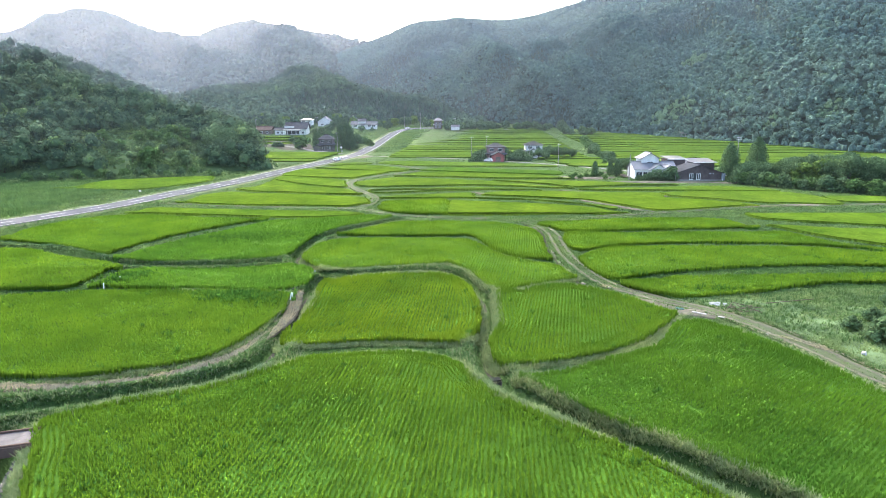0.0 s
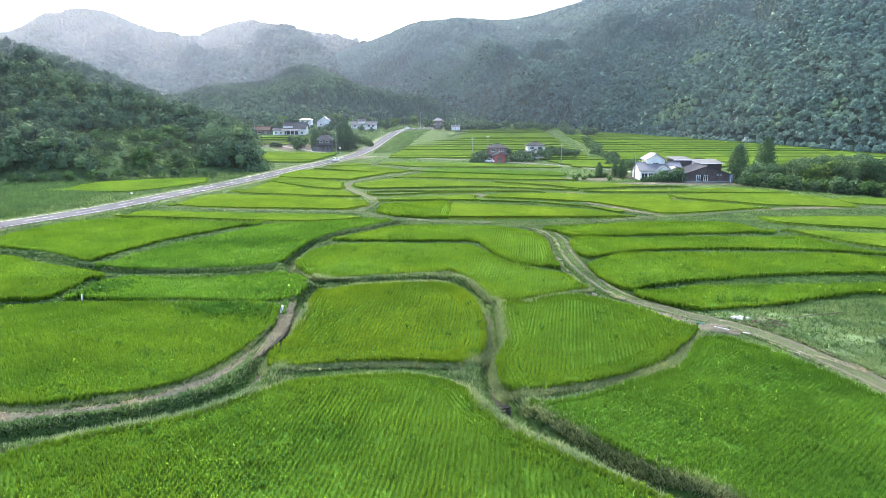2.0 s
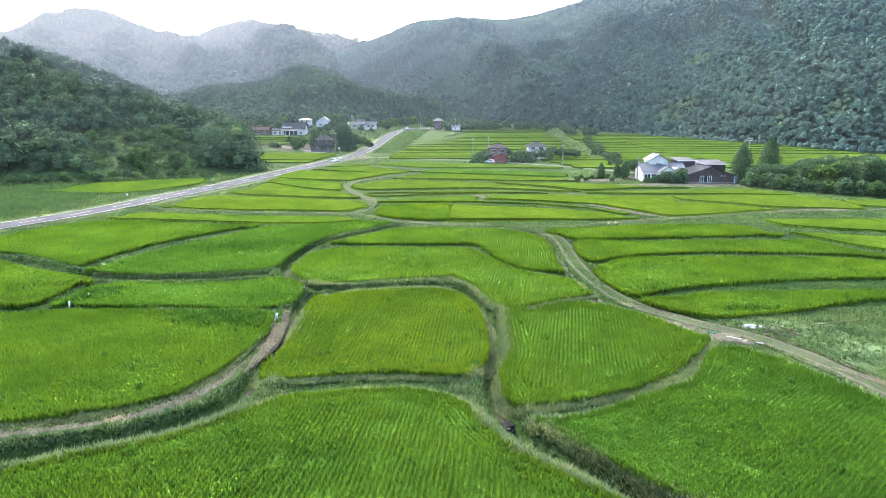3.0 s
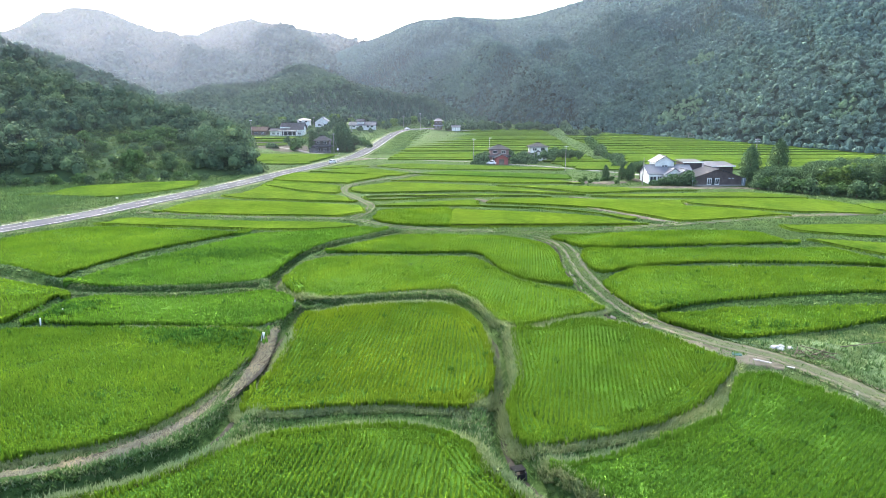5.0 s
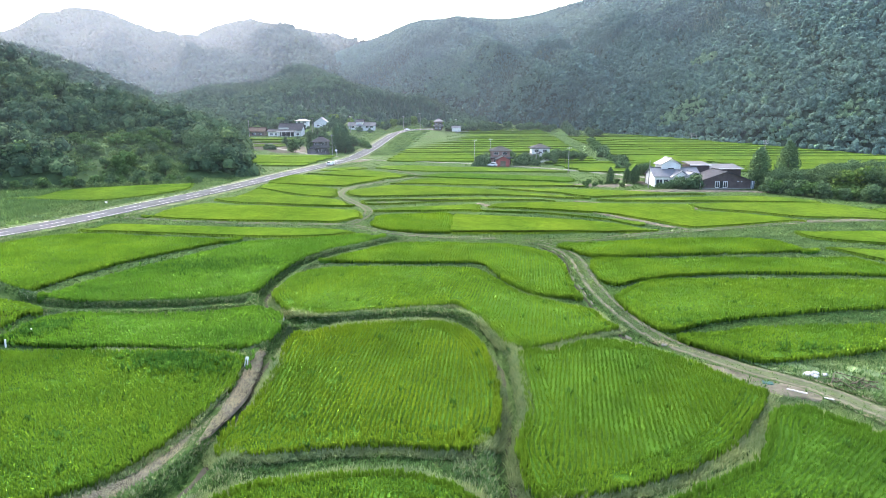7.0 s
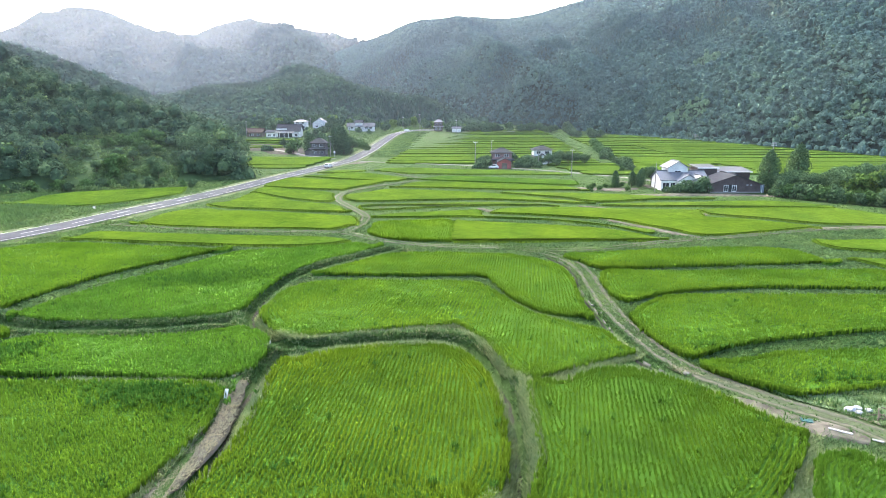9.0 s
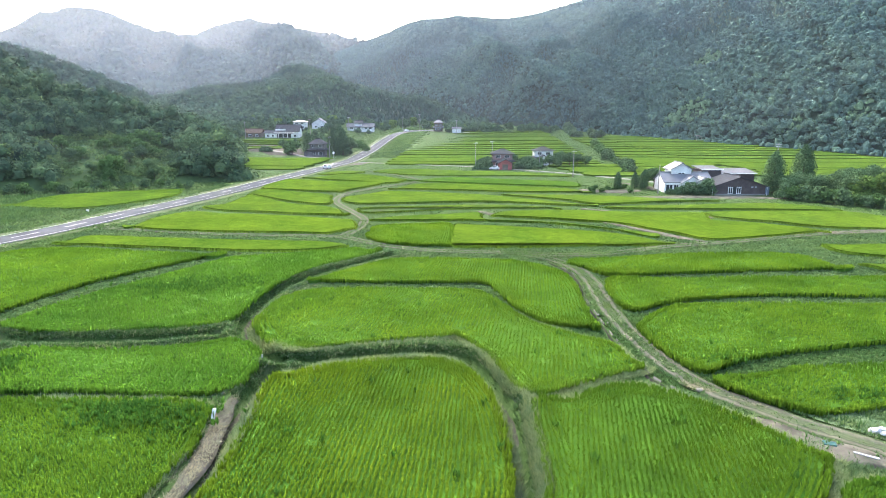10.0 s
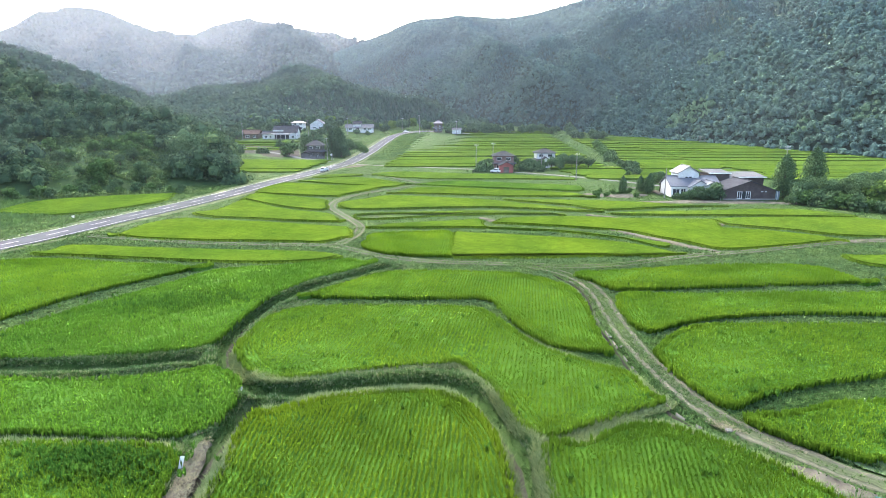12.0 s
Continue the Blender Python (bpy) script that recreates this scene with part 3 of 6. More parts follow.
rice_field([(18.8,102.9), (20.0,100.1), (21.7,99.6), (27.4,100.1), (42.1,101.6), (53.8,102.9), (51.4,101.5), (51.2,107.6), (47.1,110.7), (33.5,109.8), (25.1,107.9), (17.4,106.1)], 1, 0, 1)
rice_field([(18.7,79.3), (18.7,76.5), (19.4,71.9), (20.5,69.7), (22.3,70.7), (26.2,72.6), (38.9,75.8), (49.4,76.9), (57.1,76.3), (64.7,75.5), (68.1,79.8), (60.9,81.9), (54.2,85.1), (43.9,86.2), (28.4,86.4), (23.7,85.1), (20.9,82.5), (18.8,79.6)], 1, 0, 1)
rice_field([(21.1,67.7), (21.2,66.7), (22.8,64.6), (24.6,63.3), (26.0,62.8), (30.6,63.7), (35.8,65.0), (44.0,68.2), (51.5,68.4), (58.6,67.9), (60.7,70.7), (53.4,71.2), (32.1,70.1), (26.8,68.9), (23.4,67.8)], 1, 0, 1)
rice_field([(59.3,116.9), (59.5,111.8), (68.0,107.7), (83.4,103.4), (92.3,115.0), (73.1,117.1), (61.7,116.4)], 0, 0, 2)
rice_field([(57.2,103.9), (60.7,95.6), (66.0,88.9), (69.6,85.5), (79.8,98.9), (68.1,100.9), (60.1,103.6), (56.9,104.2)], 0, 0, 2)
rice_field([(-13.1,124.2), (-10.8,120.2), (-6.2,117.6), (-0.2,116.9), (0.4,118.3), (0.8,133.1), (-3.2,134.1), (-12.1,132.6), (-12.4,126.8)], 3, 80, 1)
rice_field([(0.8,117.6), (5.7,116.2), (14.1,116.2), (26.3,117.6), (31.2,117.2), (36.1,118.7), (34.9,118.1), (32.1,122.5), (28.6,125.9), (23.2,128.7), (14.1,131.6), (4.3,134.1), (1.8,133.6)], 3, 80, 2)
rice_field([(-13.4,139.7), (-3.4,139.7), (4.6,140.2), (17.4,137.5), (24.4,133.8), (29.8,130.0), (35.9,125.5), (34.1,123.3), (29.8,130.1), (22.3,135.7), (12.4,138.5), (7.3,140.2), (6.7,147.6), (2.1,146.3), (-8.9,143.2), (-13.2,140.2)], 0, 0, 2)
rice_field([(10.8,144.3), (18.2,142.5), (31.8,136.9), (35.9,131.9), (40.1,126.4), (42.1,122.6), (45.7,121.8), (54.8,124.6), (64.3,128.1), (66.2,127.7), (62.7,132.1), (57.0,136.3), (50.8,139.0), (51.9,144.4), (51.1,147.6), (36.1,148.9), (27.1,151.0), (13.7,149.6), (10.2,145.7)], 3, 0, 2)
rice_field([(53.6, 146.1), (54.3, 142.5), (62.2, 138), (66.2, 134.3), (70.5, 131.9), (75.6, 131.4), (83, 129.5), (85.6, 130.4), (86.8, 134), (87, 140), (86, 145), (83.4, 148.6), (77.7, 149.6), (65.2, 149.8), (54, 148.3)], 3, 0, 2)
rice_field([(88.6, 133.6), (99, 133), (108, 139), (96, 141.5), (88.8, 141)], 0, 0, 2)
rice_field([(35, 155.6), (42.5, 154.1), (56.4, 153.4), (70.2, 152.7), (83, 151.3), (81.1, 156), (76.2, 159.3), (72.7, 160.4), (64, 160), (58.5, 158.6), (43.3, 157)], 3, 0, 2)
rice_field([(14.6,176.4), (21.8,171.7), (28.9,167.3), (32.8,162.3), (37.1,160.7), (51.1,164.7), (63.9,165.6), (56.6,165.7), (47.7,170.2), (34.2,174.0), (23.6,175.0)], 3, 0, 2)
rice_field([(-20.3,161.5), (-4.0,163.1), (8.9,164.7), (21.2,161.5), (30.0,158.4), (33.9,159.2), (32.9,157.6), (26.6,162.3), (21.0,166.6), (13.8,172.1), (9.6,175.0), (-4.4,180.0), (-14.6,182.2), (-18.8,176.9), (-23.9,170.2)], 3, 0, 2)
rice_field([(-14.5,188.9), (-4.6,187.8), (10.2,184.5), (20.9,182.4), (37.7,182.4), (35.9,181.1), (32.9,187.7), (18.6,193.7), (-5.0,200.2), (-12.8,188.9)], 3, 0, 2)
rice_field([(-15.5,148.7), (-3.7,152.0), (7.1,154.8), (22.1,155.5), (24.8,153.1), (20.3,156.1), (8.5,158.3), (-3.8,156.8), (-15.0,155.3), (-18.3,153.1)], 3, 0, 2)
rice_field([(-11.1,209.3), (2.2,203.8), (19.2,198.5), (34.2,193.6), (37.8,196.0), (36.7,204.3), (20.5,210.1), (2.4,216.3), (-7.7,208.6)], 2, 0, 2)
rice_field([(-21.9,233.6), (-12.1,226.6), (2.5,223.2), (21.9,223.2), (39.9,221.5), (39.1,226.4), (23.1,233.7), (2.8,239.6), (-13.2,245.7), (-23.5,239.6)], 0, 0, 2)
rice_field([(-58.8,133.8), (-51.5,130.4), (-43.9,129.0), (-36.4,128.1), (-26.8,127.7), (-20.5,126.8), (-17.7,130.4), (-16.4,131.6), (-18.0,138.5), (-20.9,140.2), (-33.8,144.4), (-42.7,146.3), (-45.3,146.3), (-52.1,148.9), (-56.3,143.2), (-56.7,131.6)], 3, 80, 2)
rice_field([(-52.7,156.2), (-46.4,151.3), (-38.9,150.0), (-32.1,148.0), (-21.7,146.1), (-19.9,147.4), (-20.9,146.3), (-24.6,154.6), (-35.2,160.7), (-46.6,173.0), (-48.6,173.0), (-49.2,159.9)], 3, 0, 2)
rice_field([(-47.7,176.4), (-36.5,165.6), (-26.8,160.7), (-27.7,169.3), (-29.7,175.9), (-40.7,182.2), (-48.6,186.6), (-48.8,175.9)], 1, 0, 2)
rice_field([(-50.0,191.2), (-41.9,186.7), (-28.1,182.4), (-26.6,184.5), (-21.0,194.8), (-17.2,203.8), (-18.9,204.3), (-30.3,204.3), (-41.0,208.6), (-48.0,210.1)], 3, 0, 2)
rice_field([(-44.6,216.8), (-31.1,209.3), (-22.3,205.1), (-15.5,202.4), (-11.9,209.3), (-14.7,213.1), (-24.6,224.6), (-33.9,226.4), (-39.5,217.9)], 1, 0, 2)
rice_field([(-42.6,228.3), (-34.3,228.3), (-27.9,235.5), (-32.0,237.6), (-37.4,235.6)], 1, 0, 2)
rice_field([(-101.6,156.9), (-93.9,156.2), (-80.6,154.1), (-72.8,161.5), (-67.4,174.5), (-70.7,186.7), (-71.3,186.6), (-83.6,182.2), (-94.0,175.9), (-97.2,168.4), (-96.4,159.9)], 0, 0, 2)


def terraces(y0, y1, left, right, steps, seed, breaks):
    """Long far paddies in steps up the valley, between two side lines given as (x at y0, x at y1)."""
    rng = np.random.default_rng(seed)
    ys = np.cumsum(np.r_[0, rng.uniform(0.7, 1.3, steps)])
    ys = y0 + (y1 - y0) * ys / ys[-1]
    for a, b in zip(ys[:-1], ys[1:]):
        s = (a - y0) / (y1 - y0)
        xl, xr = left[0] + (left[1] - left[0]) * s, right[0] + (right[1] - right[0]) * s
        cuts = np.r_[xl, np.sort(xl + (xr - xl) * rng.uniform(0.2, 0.8, rng.integers(0, breaks + 1))), xr]
        for p, q in zip(cuts[:-1], cuts[1:]):
            if q - p < 9:
                continue
            xs = np.linspace(p + 0.4, q - 0.4, max(3, int((q - p) / 14)))
            lo = a + 0.25 + 1.4 * np.sin(xs * 0.035 + a * 0.02) + 0.5 * np.sin(xs * 0.11 + a)
            hi = b - 0.5 + 1.4 * np.sin(xs * 0.035 + b * 0.02) + 0.5 * np.sin(xs * 0.11 + b)
            pts = [*zip(xs, lo), *zip(xs[::-1], hi[::-1])]
            rice_field(pts, int(rng.choice([1, 3, 3])), 0, 3, float(lift((p + q) / 2, a)) + 0.12 + float(rng.uniform(0, 0.25)))


MEADOW = spline([(24.8, 62.4), (29.2, 58), (32, 52), (34.2, 46), (37.5, 40), (62, 36), (64, 48), (50, 56.5), (38, 61), (28, 63.4)], 5)
bm = bmesh.new()
vs = [bm.verts.new((x, y, 0.1)) for x, y in MEADOW]
for tri in tessellate_polygon([[Vector((x, y, 0)) for x, y in MEADOW]]):
    bm.faces.new([vs[k] for k in tri])
for f in bm.faces:
    f.normal_update()
    if f.normal.z < 0:
        f.normal_flip()
tagged(new("meadow", bm_mesh("meadow", bm, M_MEADOW)), "pale grassy mat of the fallow meadow beside the track", "meadow", kind="structure")
terraces(268, 500, (-22, -6), (62, 75), 21, 3, 1)
terraces(202, 440, (112, 100), (246, 132), 20, 4, 1)
terraces(222, 262, (48, 40), (110, 100), 4, 5, 0)
terraces(262, 430, (78, 82), (108, 98), 13, 6, 0)
terraces(340, 392, (-138, -142), (-86, -84), 5, 8, 1)
terraces(245, 300, (-88, -92), (-53, -50), 5, 7, 0)


# ---- hills and woods ----
def dome(level):
    """Directions and triangles of a ball without its underside."""
    bm = bmesh.new()
    bmesh.ops.create_icosphere(bm, subdivisions=level, radius=1)
    D = np.array([v.co[:] for v in bm.verts])
    F = np.array([[v.index for v in f.verts] for f in bm.faces if f.calc_center_median().z > -0.35])
    bm.free()
    return D, F


DOMES = {k: dome(k) for k in (1, 2, 3)}


def crowns(name, C, R, tall, rng, mat, level=2, flakes=0, size=0.2, cone=0.0, kind=None, lump=0.13):
    """Tree crowns as stuff: each a lumpy dome of leaf clumps with loose leaf sprays on it. C: centres, R: radii, tall: height over radius."""
    n = len(C)
    D, F = DOMES[level]
    m = len(D)
    tall, cone = (np.broadcast_to(np.asarray(k, float), (n,)) for k in (tall, cone))
    a = rng.uniform(0, 2 * np.pi, (n, 1))
    E = np.stack([D[:, 0] * np.cos(a) - D[:, 1] * np.sin(a), D[:, 0] * np.sin(a) + D[:, 1] * np.cos(a), np.broadcast_to(D[:, 2], (n, m))], -1)
    f = np.ones((n, m)) + rng.normal(0, 0.07, (n, m))
    for gain, freq in ((lump, 2.6), (lump * 0.8, 5.0), (lump * 0.5, 8.0)):
        w = rng.normal(0, freq, (n, 1, 3))
        f += gain * np.sin((E * w).sum(-1) + rng.uniform(0, 6.3, (n, 1)))
    thin = 1 - cone[:, None] * np.clip(E[..., 2] + 0.25, 0, 1)
    V = C[:, None] + E * (f * R[:, None] * (0.82 if flakes > 12 else 1.0))[..., None] * np.stack([thin, thin, np.broadcast_to(tall[:, None], (n, m))], -1)
    F = (F[None] + (np.arange(n) * m)[:, None, None]).reshape(-1, 3)
    V = V.reshape(-1, 3)
    shade = np.repeat(kind, m)
    if flakes:
        G = rng.normal(0, 1, (n, flakes, 3))
        G[..., 2] = np.abs(G[..., 2]) * 1.1 - 0.25
        G /= np.linalg.norm(G, axis=-1)[..., None]
        thin = 1 - cone[:, None] * np.clip(G[..., 2] + 0.25, 0, 1)
        Pc = C[:, None] + G * (R[:, None] * rng.uniform(0.9, 1.2, (n, flakes)))[..., None] * np.stack([thin, thin, np.broadcast_to(tall[:, None], thin.shape)], -1)
        N = G + rng.normal(0, 0.4, G.shape) + np.array((0, 0, 0.25))
        N /= np.linalg.norm(N, axis=-1)[..., None]
        A = np.cross(N, rng.normal(0, 1, N.shape))
        A /= np.linalg.norm(A, axis=-1)[..., None]
        B = np.cross(N, A)
        q = (R[:, None] * size * rng.uniform(0.5, 1.3, (n, flakes)))[..., None]
        W = np.stack([Pc + A * q, Pc - A * q * 0.5 + B * q * 0.8, Pc - A * q * 0.5 - B * q * 0.8], 2).reshape(-1, 3)
        F = np.concatenate([F, np.arange(len(W)).reshape(-1, 3) + len(V)])
        V = np.concatenate([V, W])
        shade = np.r_[shade, np.repeat(np.clip(kind + rng.normal(0, 0.06, n), 0, 1), flakes * 3)]
    me = mesh_np(name, V, F, mat)
    me.attributes.new("tree", "FLOAT", "POINT").data.foreach_set("value", shade.astype(np.float32))
    return me


def hill(base, ridge, cols, rows, rough, seed, bulge=0.75, back=0.5, mat=None, spurs=0.0, count=9):
    """Sheet from the foot line over the ridge line and down behind. Returns a function (u, v) -> points, and builds the sheet."""
    nb = 40
    Bs, Rs = spline(base, nb, False), spline(ridge, nb, False)

    def at(u, v):
        k = np.clip(u, 0, 1) * (len(Bs) - 1)
        i = np.minimum(k.astype(int), len(Bs) - 2)
        f = (k - i)[..., None]
        b, r = Bs[i] * (1 - f) + Bs[i + 1] * f, Rs[i] * (1 - f) + Rs[i + 1] * f
        w = v[..., None]
        P = b + (r - b) * w
        up = np.where(v < 1, np.clip(v, 0, 1) ** bulge, 1 - 1.6 * (v - 1))
        P[..., 2] = b[..., 2] + (r[..., 2] - b[..., 2]) * up
        damp = np.clip(np.sin(np.pi * np.clip(v, 0, 1)), 0, 1)
        P[..., 2] += damp * rough * (wave(P[..., 0], P[..., 1], 0.012, seed) + 0.5 * wave(P[..., 0], P[..., 1], 0.031, seed + 1))
        # spurs and gullies running down the slope
        if spurs:
            q = np.clip(v, 0, 1)
            ph = u * count * 2 * np.pi + 1.5 * np.sin(q * 3.1 + seed) + 0.8 * np.sin(u * 17 + seed)
            P[..., 2] += damp * (1 - 0.55 * q) * spurs * (np.sin(ph) + 0.4 * np.sin(2.3 * ph + 2.0 * q + seed) + 0.2 * np.sin(3.7 * ph - 3.0 * q))
        return P

    U, W = np.meshgrid(np.linspace(0, 1, cols), np.linspace(0, 1 + back, rows))
    P = at(U, W)
    i = (np.arange(rows - 1)[:, None] * cols + np.arange(cols - 1)[None]).ravel()
    ob = new("hillside", mesh_np("hillside", P.reshape(-1, 3), np.stack([i, i + 1, i + cols + 1, i + cols], 1), mat or M_FLOOR, True))
    tagged(ob, "wooded hillside above the rice valley", "hill", kind="structure")
    return at


# stands of pale bamboo: x, y, radius
GROVES = [(160, 421, 9), (152, 428, 7), (204, 330, 6), (186, 352, 4), (258, 300, 12), (-60, 500, 15), (-42, 512, 10), (190, 480, 10), (-150, 215, 6), (-139, 221, 5)]


def woods(at, n, radius, seed, label, level=2, flakes=0, size=0.2, v0=0.0, v1=1.03, conifer=0.25, mat=None, keep=None, vary=0.14, lobes=1, stand=0.02):
    """Woodland over a part of a hillside, broadleaf crowns mixed with stands of narrow cedars and pale bamboo."""
    rng = np.random.default_rng(seed)
    nu = int(math.sqrt(n * 1.7 / max(v1 - v0, 0.05)))
    k = np.arange(n)
    u = (k % nu + rng.uniform(0.0, 1.0, n)) / nu
    v = v0 + (v1 - v0) * (k // nu + rng.uniform(0.0, 1.0, n)) / (n // nu + 1)
    P = at(u, v)
    ok = P[:, 0] < 0.8 * P[:, 1] + 25
    if keep:
        ok &= keep(P)
    P, n = P[ok], int(ok.sum())
    con = (wave(P[:, 0], P[:, 1], stand, seed) + 0.5 * wave(P[:, 0], P[:, 1], stand * 2.7, seed + 2) + rng.normal(0, 0.16, n)) > 0.6 - conifer
    grove = np.min([np.hypot(P[:, 0] - gx, P[:, 1] - gy) / gr for gx, gy, gr in GROVES], axis=0) < rng.uniform(0.8, 1.1, n)
    con &= ~grove
    R = (radius[0] + (radius[1] - radius[0]) * rng.random(n) ** 1.8) * np.where(con, 0.62, np.where(grove, 0.7, 1.0))
    tall = np.where(con, rng.uniform(1.4, 1.9, n), np.where(grove, rng.uniform(1.2, 1.6, n), rng.uniform(0.85, 1.25, n)))
    cone = np.where(con, rng.uniform(0.6, 0.8, n), np.where(grove, 0.3, 0.1))
    kind = np.where(con, rng.normal(0.2, 0.06, n), np.where(grove, 1.0, 0.52 + 0.16 * wave(P[:, 0], P[:, 1], 0.017, 3.0) + rng.normal(0, vary, n)))
    kind = np.clip(kind, 0, np.where(grove, 1.0, 0.92))
    P[:, 2] += R * np.where(con, 0.5, 0.35)
    if lobes > 1:
        off = rng.normal(0, 1, (n, lobes, 3)) * np.array((0.5, 0.5, 0.34))
        off[:, 0] = 0
        sub = R[:, None] * rng.uniform(0.42, 0.62, (n, lobes))
        P = (P[:, None] + off * R[:, None, None] + np.array((0, 0, 0.25)) * R[:, None, None]).reshape(-1, 3)
        R, tall, cone, kind = sub.ravel(), np.repeat(tall, lobes), np.repeat(cone, lobes), np.repeat(kind, lobes)
    ob = new("woodland", crowns("woodland", P, R, tall, rng, mat or M_HAZYLEAF, level, flakes, size, cone, kind))
    tagged(ob, label, "forest", kind="stuff")


right_hill = hill([(-210, 900, 30), (-10, 690, 14), (98, 505, 6), (127, 445, 4), (152, 405, 3), (186, 335, 2), (212, 288, 1), (300, 200, 0), (420, 60, 0)],
             [(-187, 1150, 120), (-104, 1130, 146), (-30, 1080, 164), (107, 1050, 162), (188, 1000, 174), (303, 960, 208), (410, 930, 240), (640, 850, 275), (900, 600, 290)], 220, 90, 9, 1.0, spurs=9, count=8)
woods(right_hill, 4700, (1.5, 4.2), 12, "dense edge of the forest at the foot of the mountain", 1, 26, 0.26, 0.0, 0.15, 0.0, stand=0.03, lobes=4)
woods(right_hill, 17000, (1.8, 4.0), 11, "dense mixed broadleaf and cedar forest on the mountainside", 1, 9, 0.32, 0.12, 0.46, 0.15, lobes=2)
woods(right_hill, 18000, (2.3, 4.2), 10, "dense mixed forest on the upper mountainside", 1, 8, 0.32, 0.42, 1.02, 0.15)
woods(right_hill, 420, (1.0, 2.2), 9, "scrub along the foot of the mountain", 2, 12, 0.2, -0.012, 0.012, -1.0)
far_left = hill([(-1500, 900, 0), (-900, 900, 0), (-600, 900, 10), (-350, 900, 20), (-150, 900, 30), (0, 950, 30)],
                [(-1700, 1700, 206), (-1172, 1700, 217), (-940, 1700, 279), (-700, 1700, 208), (-470, 1650, 238), (-100, 1600, 142)], 180, 60, 16, 4.0, spurs=24, count=7)
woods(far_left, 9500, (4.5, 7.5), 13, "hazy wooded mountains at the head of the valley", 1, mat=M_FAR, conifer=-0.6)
middle = hill([(-330, 500, 6), (-230, 480, 8), (-150, 470, 9), (-80, 490, 9), (-20, 540, 9), (40, 570, 8)],
              [(-300, 620, 18), (-245, 645, 40), (-190, 680, 50), (-152, 690, 66), (-95, 680, 46), (20, 640, 16)], 90, 40, 5, 2.0, spurs=3, count=5)
woods(middle, 4600, (1.9, 3.9), 14, "dense woods on the rounded hill behind the village", 1, 22, 0.26, conifer=0.2, mat=M_MIDWOOD)
behind = hill([(-520, 380, 0), (-400, 380, 0), (-300, 380, 2), (-220, 400, 4), (-150, 430, 5)],
              [(-560, 520, 90), (-359, 520, 74), (-280, 520, 50), (-215, 495, 28), (-150, 470, 10)], 50, 24, 5, 3.0)
woods(behind, 2600, (2.1, 4.2), 15, "wooded spur running down to the village", 1, 24, 0.26, mat=M_MIDWOOD)
near_left = hill([(-330, 110, 0), (-190, 150, 0), (-130, 172, 0), (-98, 186, 0), (-80, 196, 0), (-66, 212, 0)],
                 [(-330, 240, 48), (-185, 265, 40), (-160, 262, 31), (-128, 258, 23), (-100, 250, 16), (-76, 238, 9)], 50, 24, 2, 5.0, mat=M_SLOPE)


def off_clearing(P):
    return np.hypot((P[:, 0] + 99) / 22, (P[:, 1] - 207) / 19) > 1


woods(near_left, 860, (2.0, 5.4), 16, "dense broadleaf wood on the near hillside", 1, 64, 0.2, 0.04, conifer=0.0, keep=off_clearing, mat=M_NEARWOOD, vary=0.24, lobes=6)


# ---- distance haze up the valley, imitated by added translucent sheets ----
def haze_material(name, amount, tone):
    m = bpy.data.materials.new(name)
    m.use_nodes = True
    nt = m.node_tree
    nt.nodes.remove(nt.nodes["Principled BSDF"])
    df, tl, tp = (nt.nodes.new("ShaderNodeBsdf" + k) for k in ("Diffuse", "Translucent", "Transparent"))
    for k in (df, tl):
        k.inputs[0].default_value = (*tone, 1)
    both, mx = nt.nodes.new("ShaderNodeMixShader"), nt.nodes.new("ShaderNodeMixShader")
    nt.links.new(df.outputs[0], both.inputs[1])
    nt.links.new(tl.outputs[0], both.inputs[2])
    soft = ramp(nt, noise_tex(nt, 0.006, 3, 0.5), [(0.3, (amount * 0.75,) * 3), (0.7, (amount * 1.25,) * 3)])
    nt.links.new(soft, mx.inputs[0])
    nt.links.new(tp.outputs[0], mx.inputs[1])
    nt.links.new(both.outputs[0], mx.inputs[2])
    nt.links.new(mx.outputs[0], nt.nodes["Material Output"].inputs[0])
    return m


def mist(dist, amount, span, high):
    """One layer of imitated haze: an added curved sheet across the valley at that distance."""
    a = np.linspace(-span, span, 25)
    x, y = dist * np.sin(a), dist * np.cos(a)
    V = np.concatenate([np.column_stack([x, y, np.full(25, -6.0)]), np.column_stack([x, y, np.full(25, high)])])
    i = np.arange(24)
    ob = new("mist_veil", mesh_np("mist_veil", V, np.stack([i, i + 1, i + 26, i + 25], 1), haze_material("mist", amount, (0.285, 0.335, 0.42) if dist < 1200 else (0.31, 0.322, 0.348)), True))
    tagged(ob, "translucent sheet across the valley that stands in for distance haze", "mist", kind="structure")


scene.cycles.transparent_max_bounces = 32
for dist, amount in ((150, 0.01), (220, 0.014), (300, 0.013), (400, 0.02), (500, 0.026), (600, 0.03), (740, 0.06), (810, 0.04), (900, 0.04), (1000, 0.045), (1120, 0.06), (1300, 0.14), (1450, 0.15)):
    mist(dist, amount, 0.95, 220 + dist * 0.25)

# ---- materials of the buildings ----
M_TILE = painted("grey_roof_tiles", (0.052, 0.053, 0.06), 0.2, 0.6, 0.55, 6, 0, 0.5)
M_TILE_LIGHT = painted("pale_roof_tiles", (0.125, 0.133, 0.15), 0.15, 0.5, 0.55, 6, 0, 0.4, 0.15)
M_SHEET = painted("grey_sheet_roof", (0.13, 0.13, 0.138), 0.12, 0.4, 0.6, 5, 0.0)
